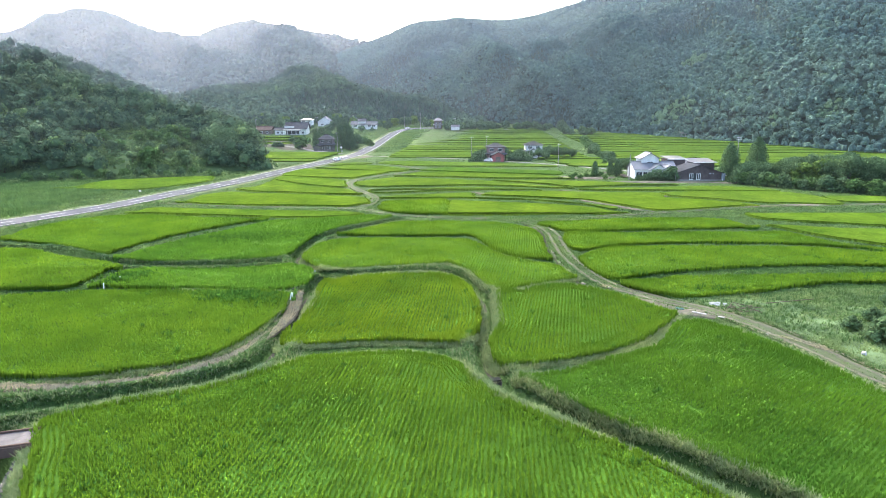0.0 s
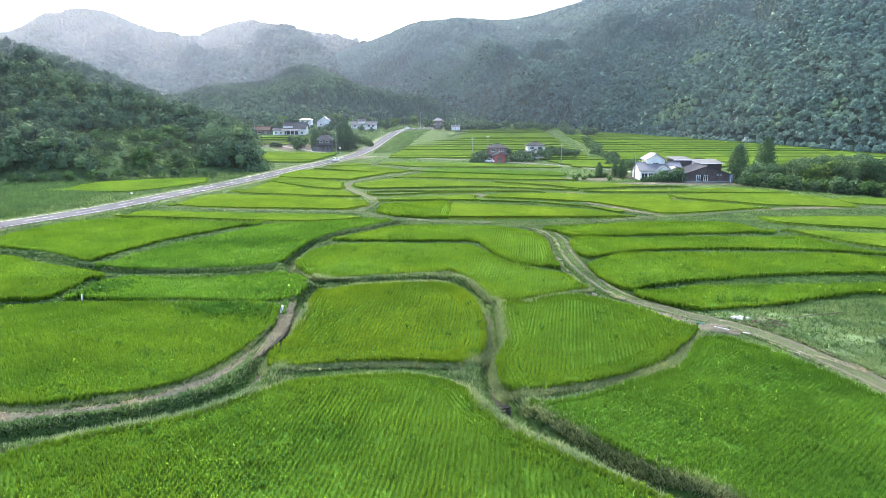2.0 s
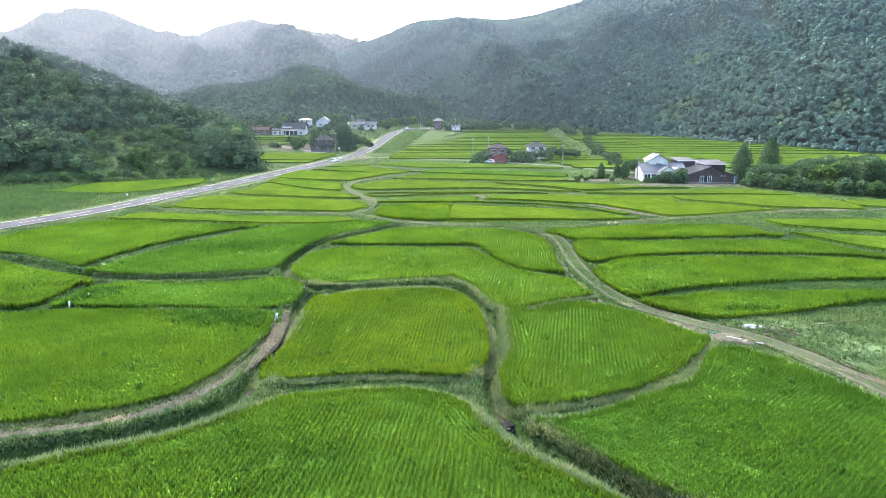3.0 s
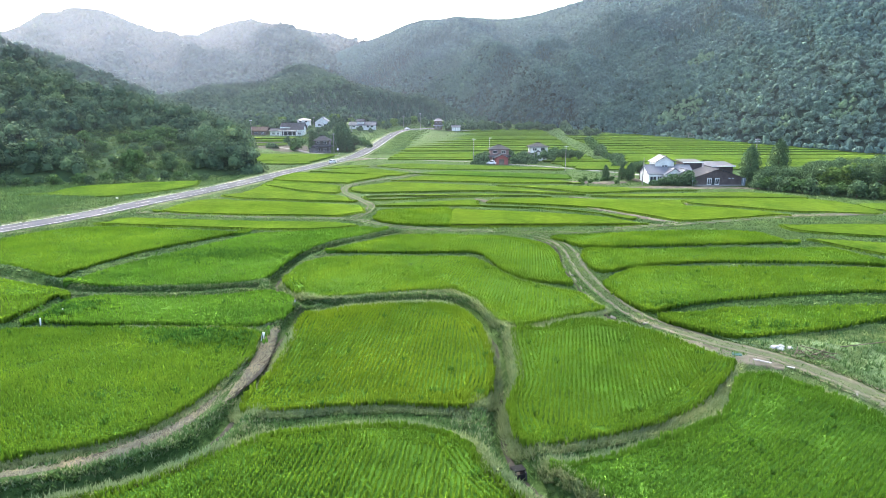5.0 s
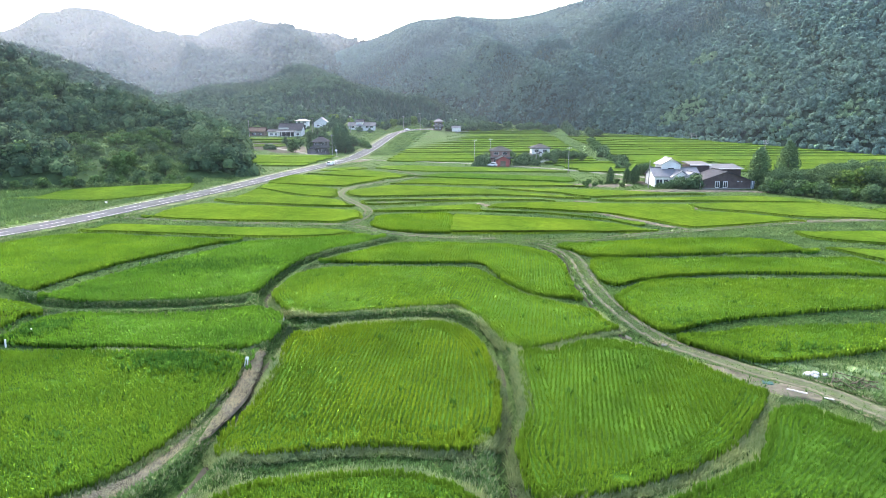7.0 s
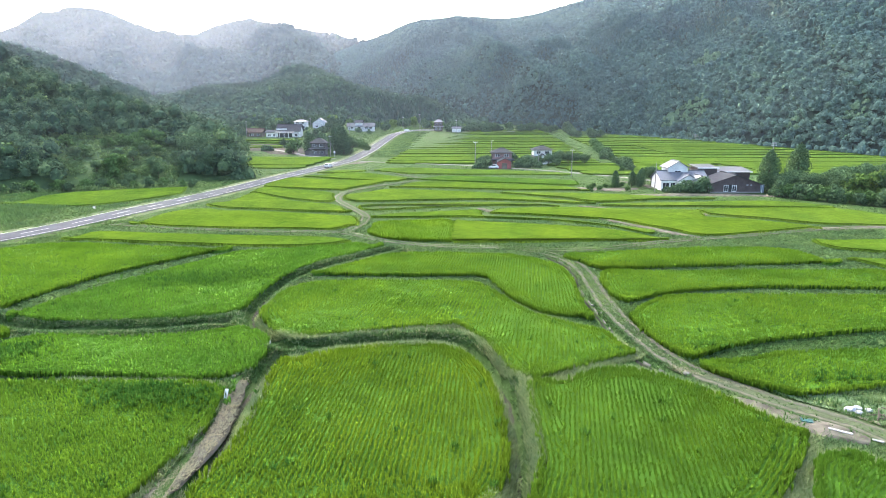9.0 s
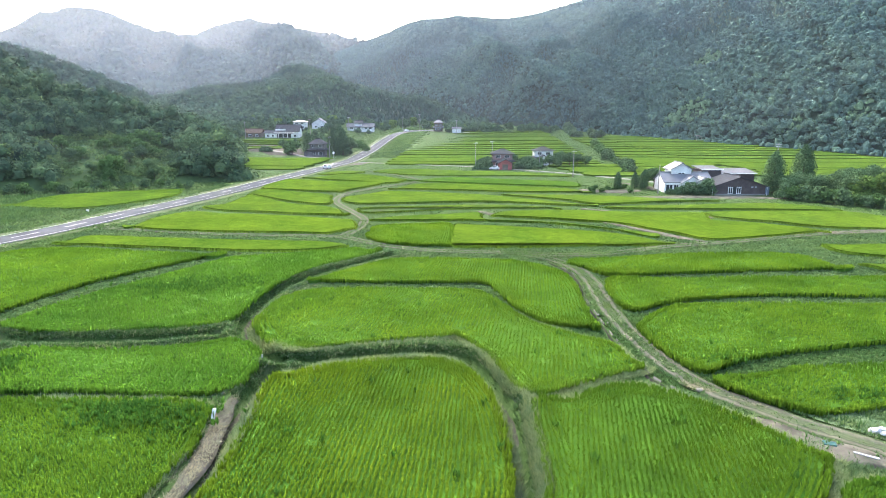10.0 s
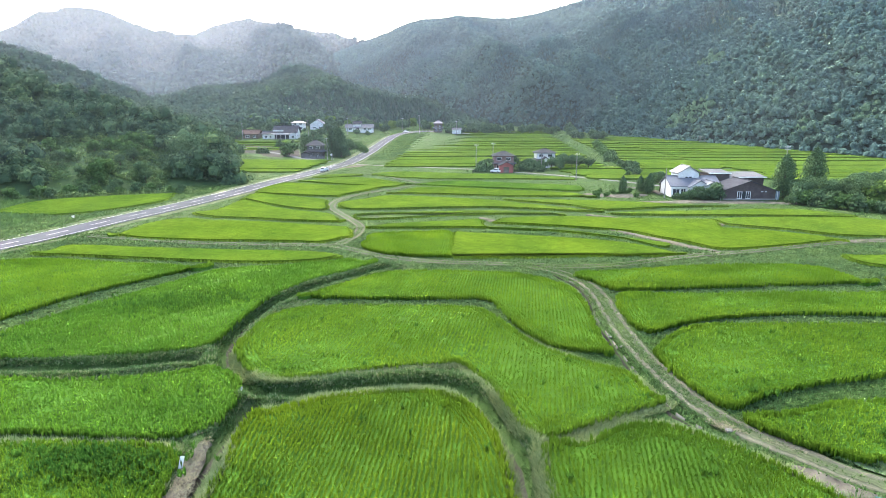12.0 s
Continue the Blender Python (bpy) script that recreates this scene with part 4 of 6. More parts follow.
M_DARKWALL = painted("dark_brown_cladding", (0.085, 0.068, 0.067), 0.2, 0.8, 0.8, 5)
M_WHITE = painted("white_plaster", (0.6, 0.6, 0.59), 0.14, 0.5, 0.85, 8)
M_RED = painted("faded_red_cladding", (0.3, 0.1, 0.09), 0.2, 0.6, 0.8, 6)
M_FOOTWOOD = painted("worn_bridge_planks", (0.1, 0.092, 0.09), 0.3, 1.2, 0.9, 9)
M_OLDWOOD = painted("old_grey_boards", (0.13, 0.122, 0.12), 0.3, 0.8, 0.9, 6)
M_PINK = painted("brownish_pink_plaster", (0.22, 0.15, 0.14), 0.15, 0.6, 0.85, 6)
M_WOOD = painted("weathered_wood", (0.15, 0.125, 0.1), 0.3, 0.9, 0.9, 8)
M_BROWNROOF = painted("brown_roof", (0.08, 0.055, 0.045), 0.25, 0.5, 0.7, 6)
M_FRAME = painted("white_window_frame", (0.75, 0.75, 0.75), 0.05, 1.0, 0.5, 10)
M_POLE = painted("pole_concrete", (0.22, 0.215, 0.205), 0.12, 1.0, 0.85, 8)
M_STEEL = painted("galvanised_steel", (0.45, 0.46, 0.47), 0.1, 2.0, 0.4, 10, 0.8)
M_GLASS, nt, b = base_mat("window_glass", 0.08, 0, 0.5)
b.inputs["Base Color"].default_value = (0.03, 0.035, 0.04, 1)
bump(nt, b, noise_tex(nt, 1.0), 0.05, 0.02)
M_BAG = painted("white_plastic", (0.3, 0.31, 0.32), 0.25, 3.0, 0.45, 20)
M_BLUE = painted("turquoise_sheet", (0.04, 0.1, 0.098), 0.25, 2.0, 0.5, 12)
M_TYRE = painted("rubber", (0.02, 0.02, 0.02), 0.1, 5, 0.8, 20)
M_CAR = painted("white_car_paint", (0.6, 0.61, 0.62), 0.03, 1, 0.25, 5, 0, 0.0, 0.4)
M_BRUSH = painted("cut_brushwood", (0.1, 0.085, 0.065), 0.3, 2, 0.9, 10)


# ---- building blocks ----
def box(bm, x0, x1, y0, y1, z0, z1):
    v = [bm.verts.new((x, y, z)) for x in (x0, x1) for y in (y0, y1) for z in (z0, z1)]
    for f in ((0, 1, 3, 2), (4, 6, 7, 5), (0, 4, 5, 1), (2, 3, 7, 6), (0, 2, 6, 4), (1, 5, 7, 3)):
        bm.faces.new([v[i] for i in f])


def box_part(name, mat, parent, *b, label="", soft=0.0):
    bm = bmesh.new()
    box(bm, *b)
    if soft:
        bmesh.ops.bevel(bm, geom=bm.edges[:], offset=soft, segments=2, affect="EDGES")
    return part(name, bm_mesh(name, bm, mat), parent, label)


def slab(bm, quad, thick):
    """A flat plate: four corners of its top side, and its thickness downwards."""
    top = [bm.verts.new(p) for p in quad]
    low = [bm.verts.new((p[0], p[1], p[2] - thick)) for p in quad]
    bm.faces.new(top)
    bm.faces.new(low[::-1])
    for i in range(len(quad)):
        j = (i + 1) % len(quad)
        bm.faces.new((low[i], low[j], top[j], top[i]))


def gable_roof(parent, x0, x1, y0, y1, eave, ridge, mat, along="x", over=0.6, cap=True, name="roof", label=""):
    bm = bmesh.new()
    X0, X1, Y0, Y1 = x0 - over, x1 + over, y0 - over, y1 + over
    if along == "x":
        m = (Y0 + Y1) / 2
        slab(bm, [(X0, Y0, eave), (X1, Y0, eave), (X1, m, ridge), (X0, m, ridge)], 0.16)
        slab(bm, [(X0, m, ridge), (X1, m, ridge), (X1, Y1, eave), (X0, Y1, eave)], 0.16)
        b = (X0, X1, m - 0.18, m + 0.18, ridge - 0.05, ridge + 0.16)
    else:
        m = (X0 + X1) / 2
        slab(bm, [(X0, Y0, eave), (m, Y0, ridge), (m, Y1, ridge), (X0, Y1, eave)][::-1], 0.16)
        slab(bm, [(m, Y0, ridge), (X1, Y0, eave), (X1, Y1, eave), (m, Y1, ridge)][::-1], 0.16)
        b = (m - 0.18, m + 0.18, Y0, Y1, ridge - 0.05, ridge + 0.16)
    bmesh.ops.recalc_face_normals(bm, faces=bm.faces)
    r = part(name, bm_mesh(name, bm, mat), parent, label)
    if cap:
        box_part("ridge_cap", mat, r, *b, soft=0.04)
    return r


def hip_roof(parent, x0, x1, y0, y1, eave, ridge, mat, over=0.7, cut=0.5, name="roof"):
    """Hipped roof; cut: length of the hips as a part of the depth."""
    X0, X1, Y0, Y1 = x0 - over, x1 + over, y0 - over, y1 + over
    d, m = (Y1 - Y0) * cut, (Y0 + Y1) / 2
    a, c = X0 + d, X1 - d
    if a > c:
        a = c = (X0 + X1) / 2
    bm = bmesh.new()
    e = [bm.verts.new(p) for p in ((X0, Y0, eave), (X1, Y0, eave), (X1, Y1, eave), (X0, Y1, eave))]
    l = [bm.verts.new((v.co.x, v.co.y, eave - 0.18)) for v in e]
    p, q = bm.verts.new((a, m, ridge)), bm.verts.new((c + 0.01, m, ridge))
    for f in ((e[0], e[1], q, p), (e[1], e[2], q), (e[2], e[3], p, q), (e[3], e[0], p), tuple(l[::-1])):
        bm.faces.new(f)
    for i in range(4):
        bm.faces.new((l[i], l[(i + 1) % 4], e[(i + 1) % 4], e[i]))
    r = part(name, bm_mesh(name, bm, mat), parent)
    box_part("ridge_cap", mat, r, a - 0.2, c + 0.2, m - 0.2, m + 0.2, ridge - 0.08, ridge + 0.2, soft=0.05)
    return r


def gable_walls(parent, x0, x1, y0, y1, z0, eave, ridge, mat, along="x", name="wall"):
    """Walls of a gabled house as one closed block."""
    bm = bmesh.new()
    if along == "x":
        prof = [(y0, z0), (y1, z0), (y1, eave), ((y0 + y1) / 2, ridge), (y0, eave)]
        A, B = ([bm.verts.new((x, u, w)) for u, w in prof] for x in (x0, x1))
    else:
        prof = [(x0, z0), (x1, z0), (x1, eave), ((x0 + x1) / 2, ridge), (x0, eave)]
        A, B = ([bm.verts.new((u, y, w)) for u, w in prof] for y in (y0, y1))
    bm.faces.new(A)
    bm.faces.new(B[::-1])
    for i in range(5):
        bm.faces.new((A[i], B[i], B[(i + 1) % 5], A[(i + 1) % 5]))
    bmesh.ops.recalc_face_normals(bm, faces=bm.faces)
    return part(name, bm_mesh(name, bm, mat), parent)


def window(parent, x, y, z, w, h, bars=1, mat=None, name="window"):
    """A window on a front wall (facing -y): its frame with upright bars and its pane."""
    bm = bmesh.new()
    t = 0.09
    for b in ((x - w / 2, x + w / 2, z, z + t), (x - w / 2, x + w / 2, z + h - t, z + h), (x - w / 2, x - w / 2 + t, z + t, z + h - t), (x + w / 2 - t, x + w / 2, z + t, z + h - t)):
        box(bm, b[0], b[1], y - 0.08, y + 0.02, b[2], b[3])
    for i in range(bars):
        c = x - w / 2 + w * (i + 1) / (bars + 1)
        box(bm, c - 0.04, c + 0.04, y - 0.06, y + 0.02, z + t, z + h - t)
    f = part(name, bm_mesh(name, bm, mat or M_FRAME), parent)
    box_part("pane", M_GLASS, f, x - w / 2 + t, x + w / 2 - t, y - 0.03, y + 0.01, z + t, z + h - t)
    return f


def thing(name, label, category, x, y, z=None, turn=0.0, group=""):
    ob = new(name)
    ob.matrix_world = pose(x, y, float(lift(x, y)) if z is None else z, 0, 0, turn)
    return tagged(ob, label, category, group)


def tube(bm, pts, radii, sides=7):
    rings = []
    for i, (p, r) in enumerate(zip(pts, radii)):
        d = Vector(pts[min(i + 1, len(pts) - 1)]) - Vector(pts[max(i - 1, 0)])
        q = d.to_track_quat("Z", "Y")
        rings.append([bm.verts.new(Vector(p) + q @ Vector((r * math.cos(a), r * math.sin(a), 0))) for a in (2 * math.pi * k / sides for k in range(sides))])
    for a, b in zip(rings[:-1], rings[1:]):
        for k in range(sides):
            bm.faces.new((a[k], a[(k + 1) % sides], b[(k + 1) % sides], b[k]))
    bm.faces.new(rings[0][::-1])
    bm.faces.new(rings[-1])


# ---- dark barn with the sheet-roofed sheds behind it ----
def dark_barn():
    t = thing("barn", "dark brown clad barn with grey gable roof beside the paddies", "barn", 67.5, 176.6, 0.0)
    gable_walls(t, 0, 13.0, 0, 8.5, 0.35, 2.45, 4.55, M_DARKWALL, "y")
    box_part("plinth", M_POLE, t, -0.08, 13.08, -0.08, 8.5, -0.3, 0.42, label="pale concrete plinth")
    gable_roof(t, 0, 13.0, 0, 8.5, 2.3, 4.75, M_TILE, "y", 0.5)
    for x in (4.25, 6.35):
        window(t, x, 0, 0.42, 1.15, 1.7, 1)
    # Flat dark sheet on the wall stands in for the shade inside the doorway.
    box_part("door", M_GLASS, t, 4.85, 5.75, -0.07, 0.0, 0.4, 2.1, label="dark panel for the shade of the open doorway")
    for x, w in ((9.4, 0.5), (10.4, 0.35)):
        box_part("vent", M_STEEL, t, x, x + w, -0.09, 0, 2.0, 2.25)
    for x in (-0.35, 13.3):
        bm = bmesh.new()
        tube(bm, [(x, -0.3, 0), (x, -0.3, 2.2), (x, 0.1, 2.35)], (0.06, 0.06, 0.06))
        part("downpipe", bm_mesh("downpipe", bm, M_FRAME), t)
    bm = bmesh.new()
    box(bm, 13.3, 14.6, 1.0, 4.0, -0.2, 2.1)
    bmesh.ops.bevel(bm, geom=bm.edges[:], offset=0.08, segments=2, affect="EDGES")
    part("lean_to", bm_mesh("lean_to", bm, painted("blue_grey_tarp", (0.2, 0.25, 0.3), 0.2, 1.5, 0.6)), t, "blue-grey covered lean-to")
    s = thing("shed", "tall dark shed with pale flat sheet-metal roof", "shed", 68.6, 187.2, 0.0)
    box_part("wall", M_DARKWALL, s, 0, 5.2, 0, 6, -0.3, 5.4)
    bm = bmesh.new()
    slab(bm, [(-0.35, -0.5, 5.62), (5.55, -0.5, 5.62), (5.55, 6.4, 6.1), (-0.35, 6.4, 6.1)], 0.18)
    part("roof", bm_mesh("roof", bm, M_SHEET), s)
    box_part("fascia", M_FRAME, s, -0.35, 5.55, -0.55, -0.5, 5.4, 5.62)
    s = thing("shed", "long low dark shed with pale sheet-metal roof", "shed", 74.2, 188.0, 0.0)
    box_part("wall", M_DARKWALL, s, 0, 9.0, 0, 6, -0.3, 4.3)
    bm = bmesh.new()
    slab(bm, [(-0.2, -0.6, 4.5), (9.5, -0.6, 4.5), (9.5, 6.4, 5.3), (-0.2, 6.4, 5.3)], 0.18)
    part("roof", bm_mesh("roof", bm, M_SHEET), s)
    box_part("fascia", M_FRAME, s, -0.2, 9.5, -0.65, -0.6, 4.3, 4.5)


dark_barn()


def white_farmhouse():
    t = thing("farmhouse", "white farmhouse with blue-grey tiled gable roofs", "house", 57.3, 182.6, 0.0)
    t.scale = (0.9, 0.9, 0.93)
    gable_walls(t, 0, 13.6, 0, 8.5, -0.3, 3.0, 5.1, M_WHITE, "x")
    gable_roof(t, 0, 13.6, 0, 8.5, 2.95, 5.3, M_TILE_LIGHT, "x", 0.45)
    gable_walls(t, 3.0, 8.8, 3.4, 9.0, 3.0, 6.2, 7.9, M_WHITE, "y", "upper_storey")
    gable_roof(t, 3.0, 8.8, 3.4, 9.0, 6.15, 8.05, M_TILE_LIGHT, "y", 0.55, name="upper_roof")
    gable_walls(t, 4.6, 10.2, -1.6, 2.5, -0.2, 2.9, 4.5, M_WHITE, "y", "porch")
    gable_roof(t, 4.6, 10.2, -1.6, 2.5, 2.85, 4.7, M_TILE_LIGHT, "y", 0.4, name="porch_roof")
    gable_walls(t, 7.4, 13.6, -2.6, 1.8, -0.2, 2.7, 4.25, M_WHITE, "y", "side_bay")
    gable_roof(t, 7.4, 13.6, -2.6, 1.8, 2.65, 4.45, M_TILE_LIGHT, "y", 0.4, name="bay_roof")
    for x, y, z, w, h in ((1.4, 0, 0.3, 2.0, 1.9), (3.4, 0, 0.3, 1.4, 1.9), (6.0, -1.6, 0.4, 1.6, 1.8), (9.4, -2.6, 0.6, 1.8, 1.4), (12.0, -2.6, 0.6, 1.4, 1.4), (5.9, 3.4, 4.3, 2.0, 1.0)):
        window(t, x, y, z, w, h, 1)
    box_part("band", M_FRAME, t, -0.1, 4.6, -0.12, -0.02, 2.35, 2.7, label="white fascia band")


white_farmhouse()


def red_barn():
    t = thing("barn", "faded red clad barn with a dark roof beside the lane", "barn", 19.7, 244.2, 0.1)
    gable_walls(t, 0, 4.6, 0, 6, -0.2, 2.6, 3.7, M_RED, "y")
    gable_roof(t, 0, 4.6, 0, 6, 2.5, 3.85, M_TILE, "y", 0.45)
    box_part("door", M_WOOD, t, 1.2, 3.2, -0.06, 0, 0, 2.0)


def two_storey(x, y, z, w, d, wall, roof, name_label, skirt=True, h1=3.2, h2=6.0, top=7.7):
    t = thing("house", name_label, "house", x, y, z)
    box_part("wall", wall, t, 0, w, 0, d, -0.5, h2)
    if skirt:
        hip_roof(t, -0.9, w + 0.9, -1.2, d, h1 - 0.3, h1 + 0.7, roof, 0.5, 0.2, "lower_roof")
    hip_roof(t, 0, w, 0, d, h2, top, roof, 0.9, 0.45)
    t.scale = (0.88, 0.88, 0.88)
    for cx in (w * 0.25, w * 0.72):
        window(t, cx, 0, h1 + 0.95, w * 0.24, 1.25, 1)
        window(t, cx, 0, 0.6, w * 0.26, 1.7, 2)
    return t


red_barn()
two_storey(18.2, 251.5, 0.2, 8.0, 7.0, M_PINK, M_TILE, "two-storey pinkish brown house with dark hipped tile roof")
h = two_storey(36.0, 268.0, 0.2, 8.2, 7.5, M_WHITE, M_TILE, "two-storey white house with dark grey hipped tile roof")
gable_roof(h, 1.0, 6.0, -4.5, -0.5, 2.6, 4.3, M_TILE, "y", 0.4, name="front_roof")
gable_walls(h, 1.0, 6.0, -4.5, -0.5, -0.5, 2.7, 4.0, M_WHITE, "y", "front_wing")
h = two_storey(-61.6, 307.0, 0.5, 7.6, 6.5, M_OLDWOOD, M_TILE, "old weathered two-storey wooden house beside the road", True, 3.8, 6.5, 9.0)
box_part("balcony", M_OLDWOOD, h, -0.9, 8.3, -1.3, -1.15, 0.2, 1.0)
gable_walls(h, -2.6, 2.2, -2.8, 0, -0.6, 2.3, 3.3, M_OLDWOOD, "y", "front_wing")
gable_roof(h, -2.6, 2.2, -2.8, 0, 2.25, 3.5, M_TILE, "y", 0.5, name="front_roof")
box_part("fence", M_OLDWOOD, h, -0.5, 9.5, -4.2, -4.0, -0.8, 0.9, label="low grey board fence")
for k in range(5):
    box_part("post", M_OLDWOOD, h, -0.8 + k * 2.2, -0.65 + k * 2.2, -1.25, -1.1, -0.6, 3.5)


def village():
    t = thing("farmhouse", "long white farmhouse with dark tiled roof and deep eaves", "house", -108.6, 400.0)
    gable_walls(t, 0, 7, 0.5, 7, -1.0, 3.0, 4.2, M_WHITE, "x", "side_wing")
    gable_roof(t, 0, 7, 0.5, 7, 2.95, 4.4, M_TILE, "x", 0.7, name="wing_roof")
    gable_walls(t, 7, 20.5, 0, 10, -1.0, 3.8, 7.6, M_WHITE, "x")
    gable_roof(t, 7, 20.5, 0, 10, 3.7, 7.8, M_TILE, "x", 0.9)
    bm = bmesh.new()
    slab(bm, [(5.5, -2.6, 2.8), (17.5, -2.6, 2.8), (17.0, 0.6, 4.3), (6.5, 0.6, 4.3)], 0.16)
    part("veranda_roof", bm_mesh("veranda_roof", bm, M_POLE), t, "pale sheet veranda roof")
    box_part("gable_band", M_WHITE, t, 6.8, 13.0, -0.9, -0.6, 4.5, 5.3, label="white plaster band under the ridge")
    # No recess here: veranda shade is a dark sheet laid on the wall.
    box_part("veranda", M_GLASS, t, 7.5, 16.0, -0.12, -0.02, 0.2, 2.5, label="dark sheet on the wall for the veranda's shade")
    for k in range(5):
        box_part("post", M_FRAME, t, 6.2 + 2.7 * k, 6.4 + 2.7 * k, -2.4, -2.2, -1.0, 2.8)
    for x, y in ((2.0, 0.5), (5.0, 0.5), (18.4, 0)):
        window(t, x, y, 0.6, 1.6, 1.4, 1)
    t = thing("house", "small dark house with brown hipped roof", "house", -121.0, 402.0)
    box_part("wall", M_WOOD, t, 0, 9.5, 0, 7, -1.0, 2.9)
    gable_roof(t, 0, 9.5, 0, 7, 2.8, 5.2, M_BROWNROOF, "x", 0.8)
    window(t, 3, 0, 0.7, 2.4, 1.2, 1)
    window(t, 7, 0, 0.7, 1.6, 1.2, 1)
    t = two_storey(-104.0, 455.0, None, 9.6, 7.0, M_WHITE, M_TILE_LIGHT, "white two-storey house on the slope behind the village", False, 3.0, 5.6, 7.2)
    t = thing("house", "white gabled house with a steep pale roof", "house", -92.0, 458.0)
    gable_walls(t, 0, 10, 0, 8, -1.0, 3.4, 6.8, M_WHITE, "y")
    gable_roof(t, 0, 10, 0, 8, 3.2, 7.1, M_TILE_LIGHT, "y", 0.7)
    window(t, 3, 0, 0.7, 2.0, 1.3, 1)
    window(t, 7, 0, 0.7, 2.0, 1.3, 1)
    t = thing("hall", "long low white hall with pale sheet roof", "building", -66.5, 452.0)
    box_part("wall", M_WHITE, t, 0, 18, 0, 8, -1.0, 2.4)
    gable_roof(t, 0, 18, 0, 8, 2.3, 4.7, M_SHEET, "x", 0.8)
    gable_walls(t, 5, 10, 1, 7, 3.2, 5.0, 6.4, M_WHITE, "x", "roof_lantern")
    gable_roof(t, 5, 10, 1, 7, 4.9, 6.6, M_TILE, "x", 0.5, name="lantern_roof")
    for x in (3, 8, 13, 16):
        window(t, x, 0, 0.8, 2.0, 1.3, 1)
    two_storey(-6.5, 455.0, 7.6, 6.5, 6.0, M_WOOD, M_TILE_LIGHT, "narrow two-storey dark house by the road crest", True, 3.0, 6.4, 8.6)
    t = thing("shed", "small white shed by the road crest", "shed", 6.0, 452.0, 7.4)
    gable_walls(t, 0, 6, 0, 5, -1, 1.7, 2.6, M_WHITE, "x")
    gable_roof(t, 0, 6, 0, 5, 1.6, 2.8, M_SHEET, "x", 0.4)


village()


# ---- poles ----
def utility_pole(x, y, h, arms=1, stay=False, z=None):
    t = thing("utility_pole", "tall pale concrete utility pole with crossarms", "utility pole", x, y, z, 0, "utility poles")
    bm = bmesh.new()
    tube(bm, [(0, 0, -0.4), (0, 0, h * 0.5), (0, 0, h)], (0.17, 0.14, 0.1), 8)
    part("pole", bm_mesh("pole", bm, M_POLE), t)
    for k in range(arms):
        arm = box_part("crossarm", M_STEEL, t, -0.8, 0.8, -0.16, -0.08, h - 0.5 - 0.7 * k, h - 0.4 - 0.7 * k)
        for px in (-0.7, -0.25, 0.25, 0.7):
            bm = bmesh.new()
            tube(bm, [(px, -0.12, h - 0.4 - 0.7 * k), (px, -0.12, h - 0.2 - 0.7 * k)], (0.06, 0.04), 6)
            part("insulator", bm_mesh("insulator", bm, M_FRAME), arm)
    if stay:
        bm = bmesh.new()
        tube(bm, [(0, 0, h * 0.8), (2.8, -0.5, -0.2)], (0.03, 0.03), 4)
        part("stay_wire", bm_mesh("stay_wire", bm, M_STEEL), t)


for args in ((41.4, 220.7, 8.6), (55.0, 180.6, 7.4, 0), (11.8, 255, 9.5), (18.3, 259, 9.8), (35.0, 250, 7.0, 0), (98.5, 206, 11.6, 2),
             (-119, 396, 10), (-82, 405, 11, 1), (-62, 430, 11), (-15.5, 428, 12, 1, True), (-51.5, 301, 9.5, 1, True), (-134, 402, 8), (8.5, 440, 10, 1), (-140, 380, 7), (-28, 450, 9, 1)):
    utility_pole(*args)


def hedge(x0, x1, y, h, d):
    rg = np.random.default_rng(3)
    lobes = [(x, y + rg.uniform(-0.1, 0.1), h * 0.55, d * 0.62, h / d * 0.85) for x in np.arange(x0, x1, d * 0.7)]
    V, F = foliage(lobes, 60, 0.22, rg)
    ob = new("hedge", mesh_np("hedge", V, F, M_TREE))
    tagged(ob, "low clipped dark hedge beside the lane", "hedge")


def side_house(x, y, w, label):
    t = thing("house", label, "house", x, y, 0.0)
    gable_walls(t, 0, w, 0, 7, -0.3, 2.7, 4.2, M_PINK, "x")
    gable_roof(t, 0, w, 0, 7, 2.6, 4.5, M_TILE_LIGHT, "x", 0.7)
    for k in (0.25, 0.7):
        window(t, w * k, 0, 0.6, 1.8, 1.5, 1)


side_house(113.5, 178, 7.5, "low house with blue-grey tiled roof behind the thicket")
side_house(124.0, 168, 9.0, "low house with grey tiled roof beside the thicket")


def road_sign():
    t = thing("road_sign", "diamond-shaped pale road sign on a thin steel post", "road sign", -48.9, 296.5, 0.3)
    bm = bmesh.new()
    tube(bm, [(0, 0, -0.3), (0, 0, 2.9)], (0.05, 0.05), 8)
    part("post", bm_mesh("post", bm, M_STEEL), t)
    bm = bmesh.new()
    bmesh.ops.create_cone(bm, cap_ends=True, segments=4, radius1=0.62, radius2=0.62, depth=0.05, matrix=pose(0, -0.08, 2.5, 90))
    part("plate", bm_mesh("plate", bm, M_FRAME), t)


road_sign()


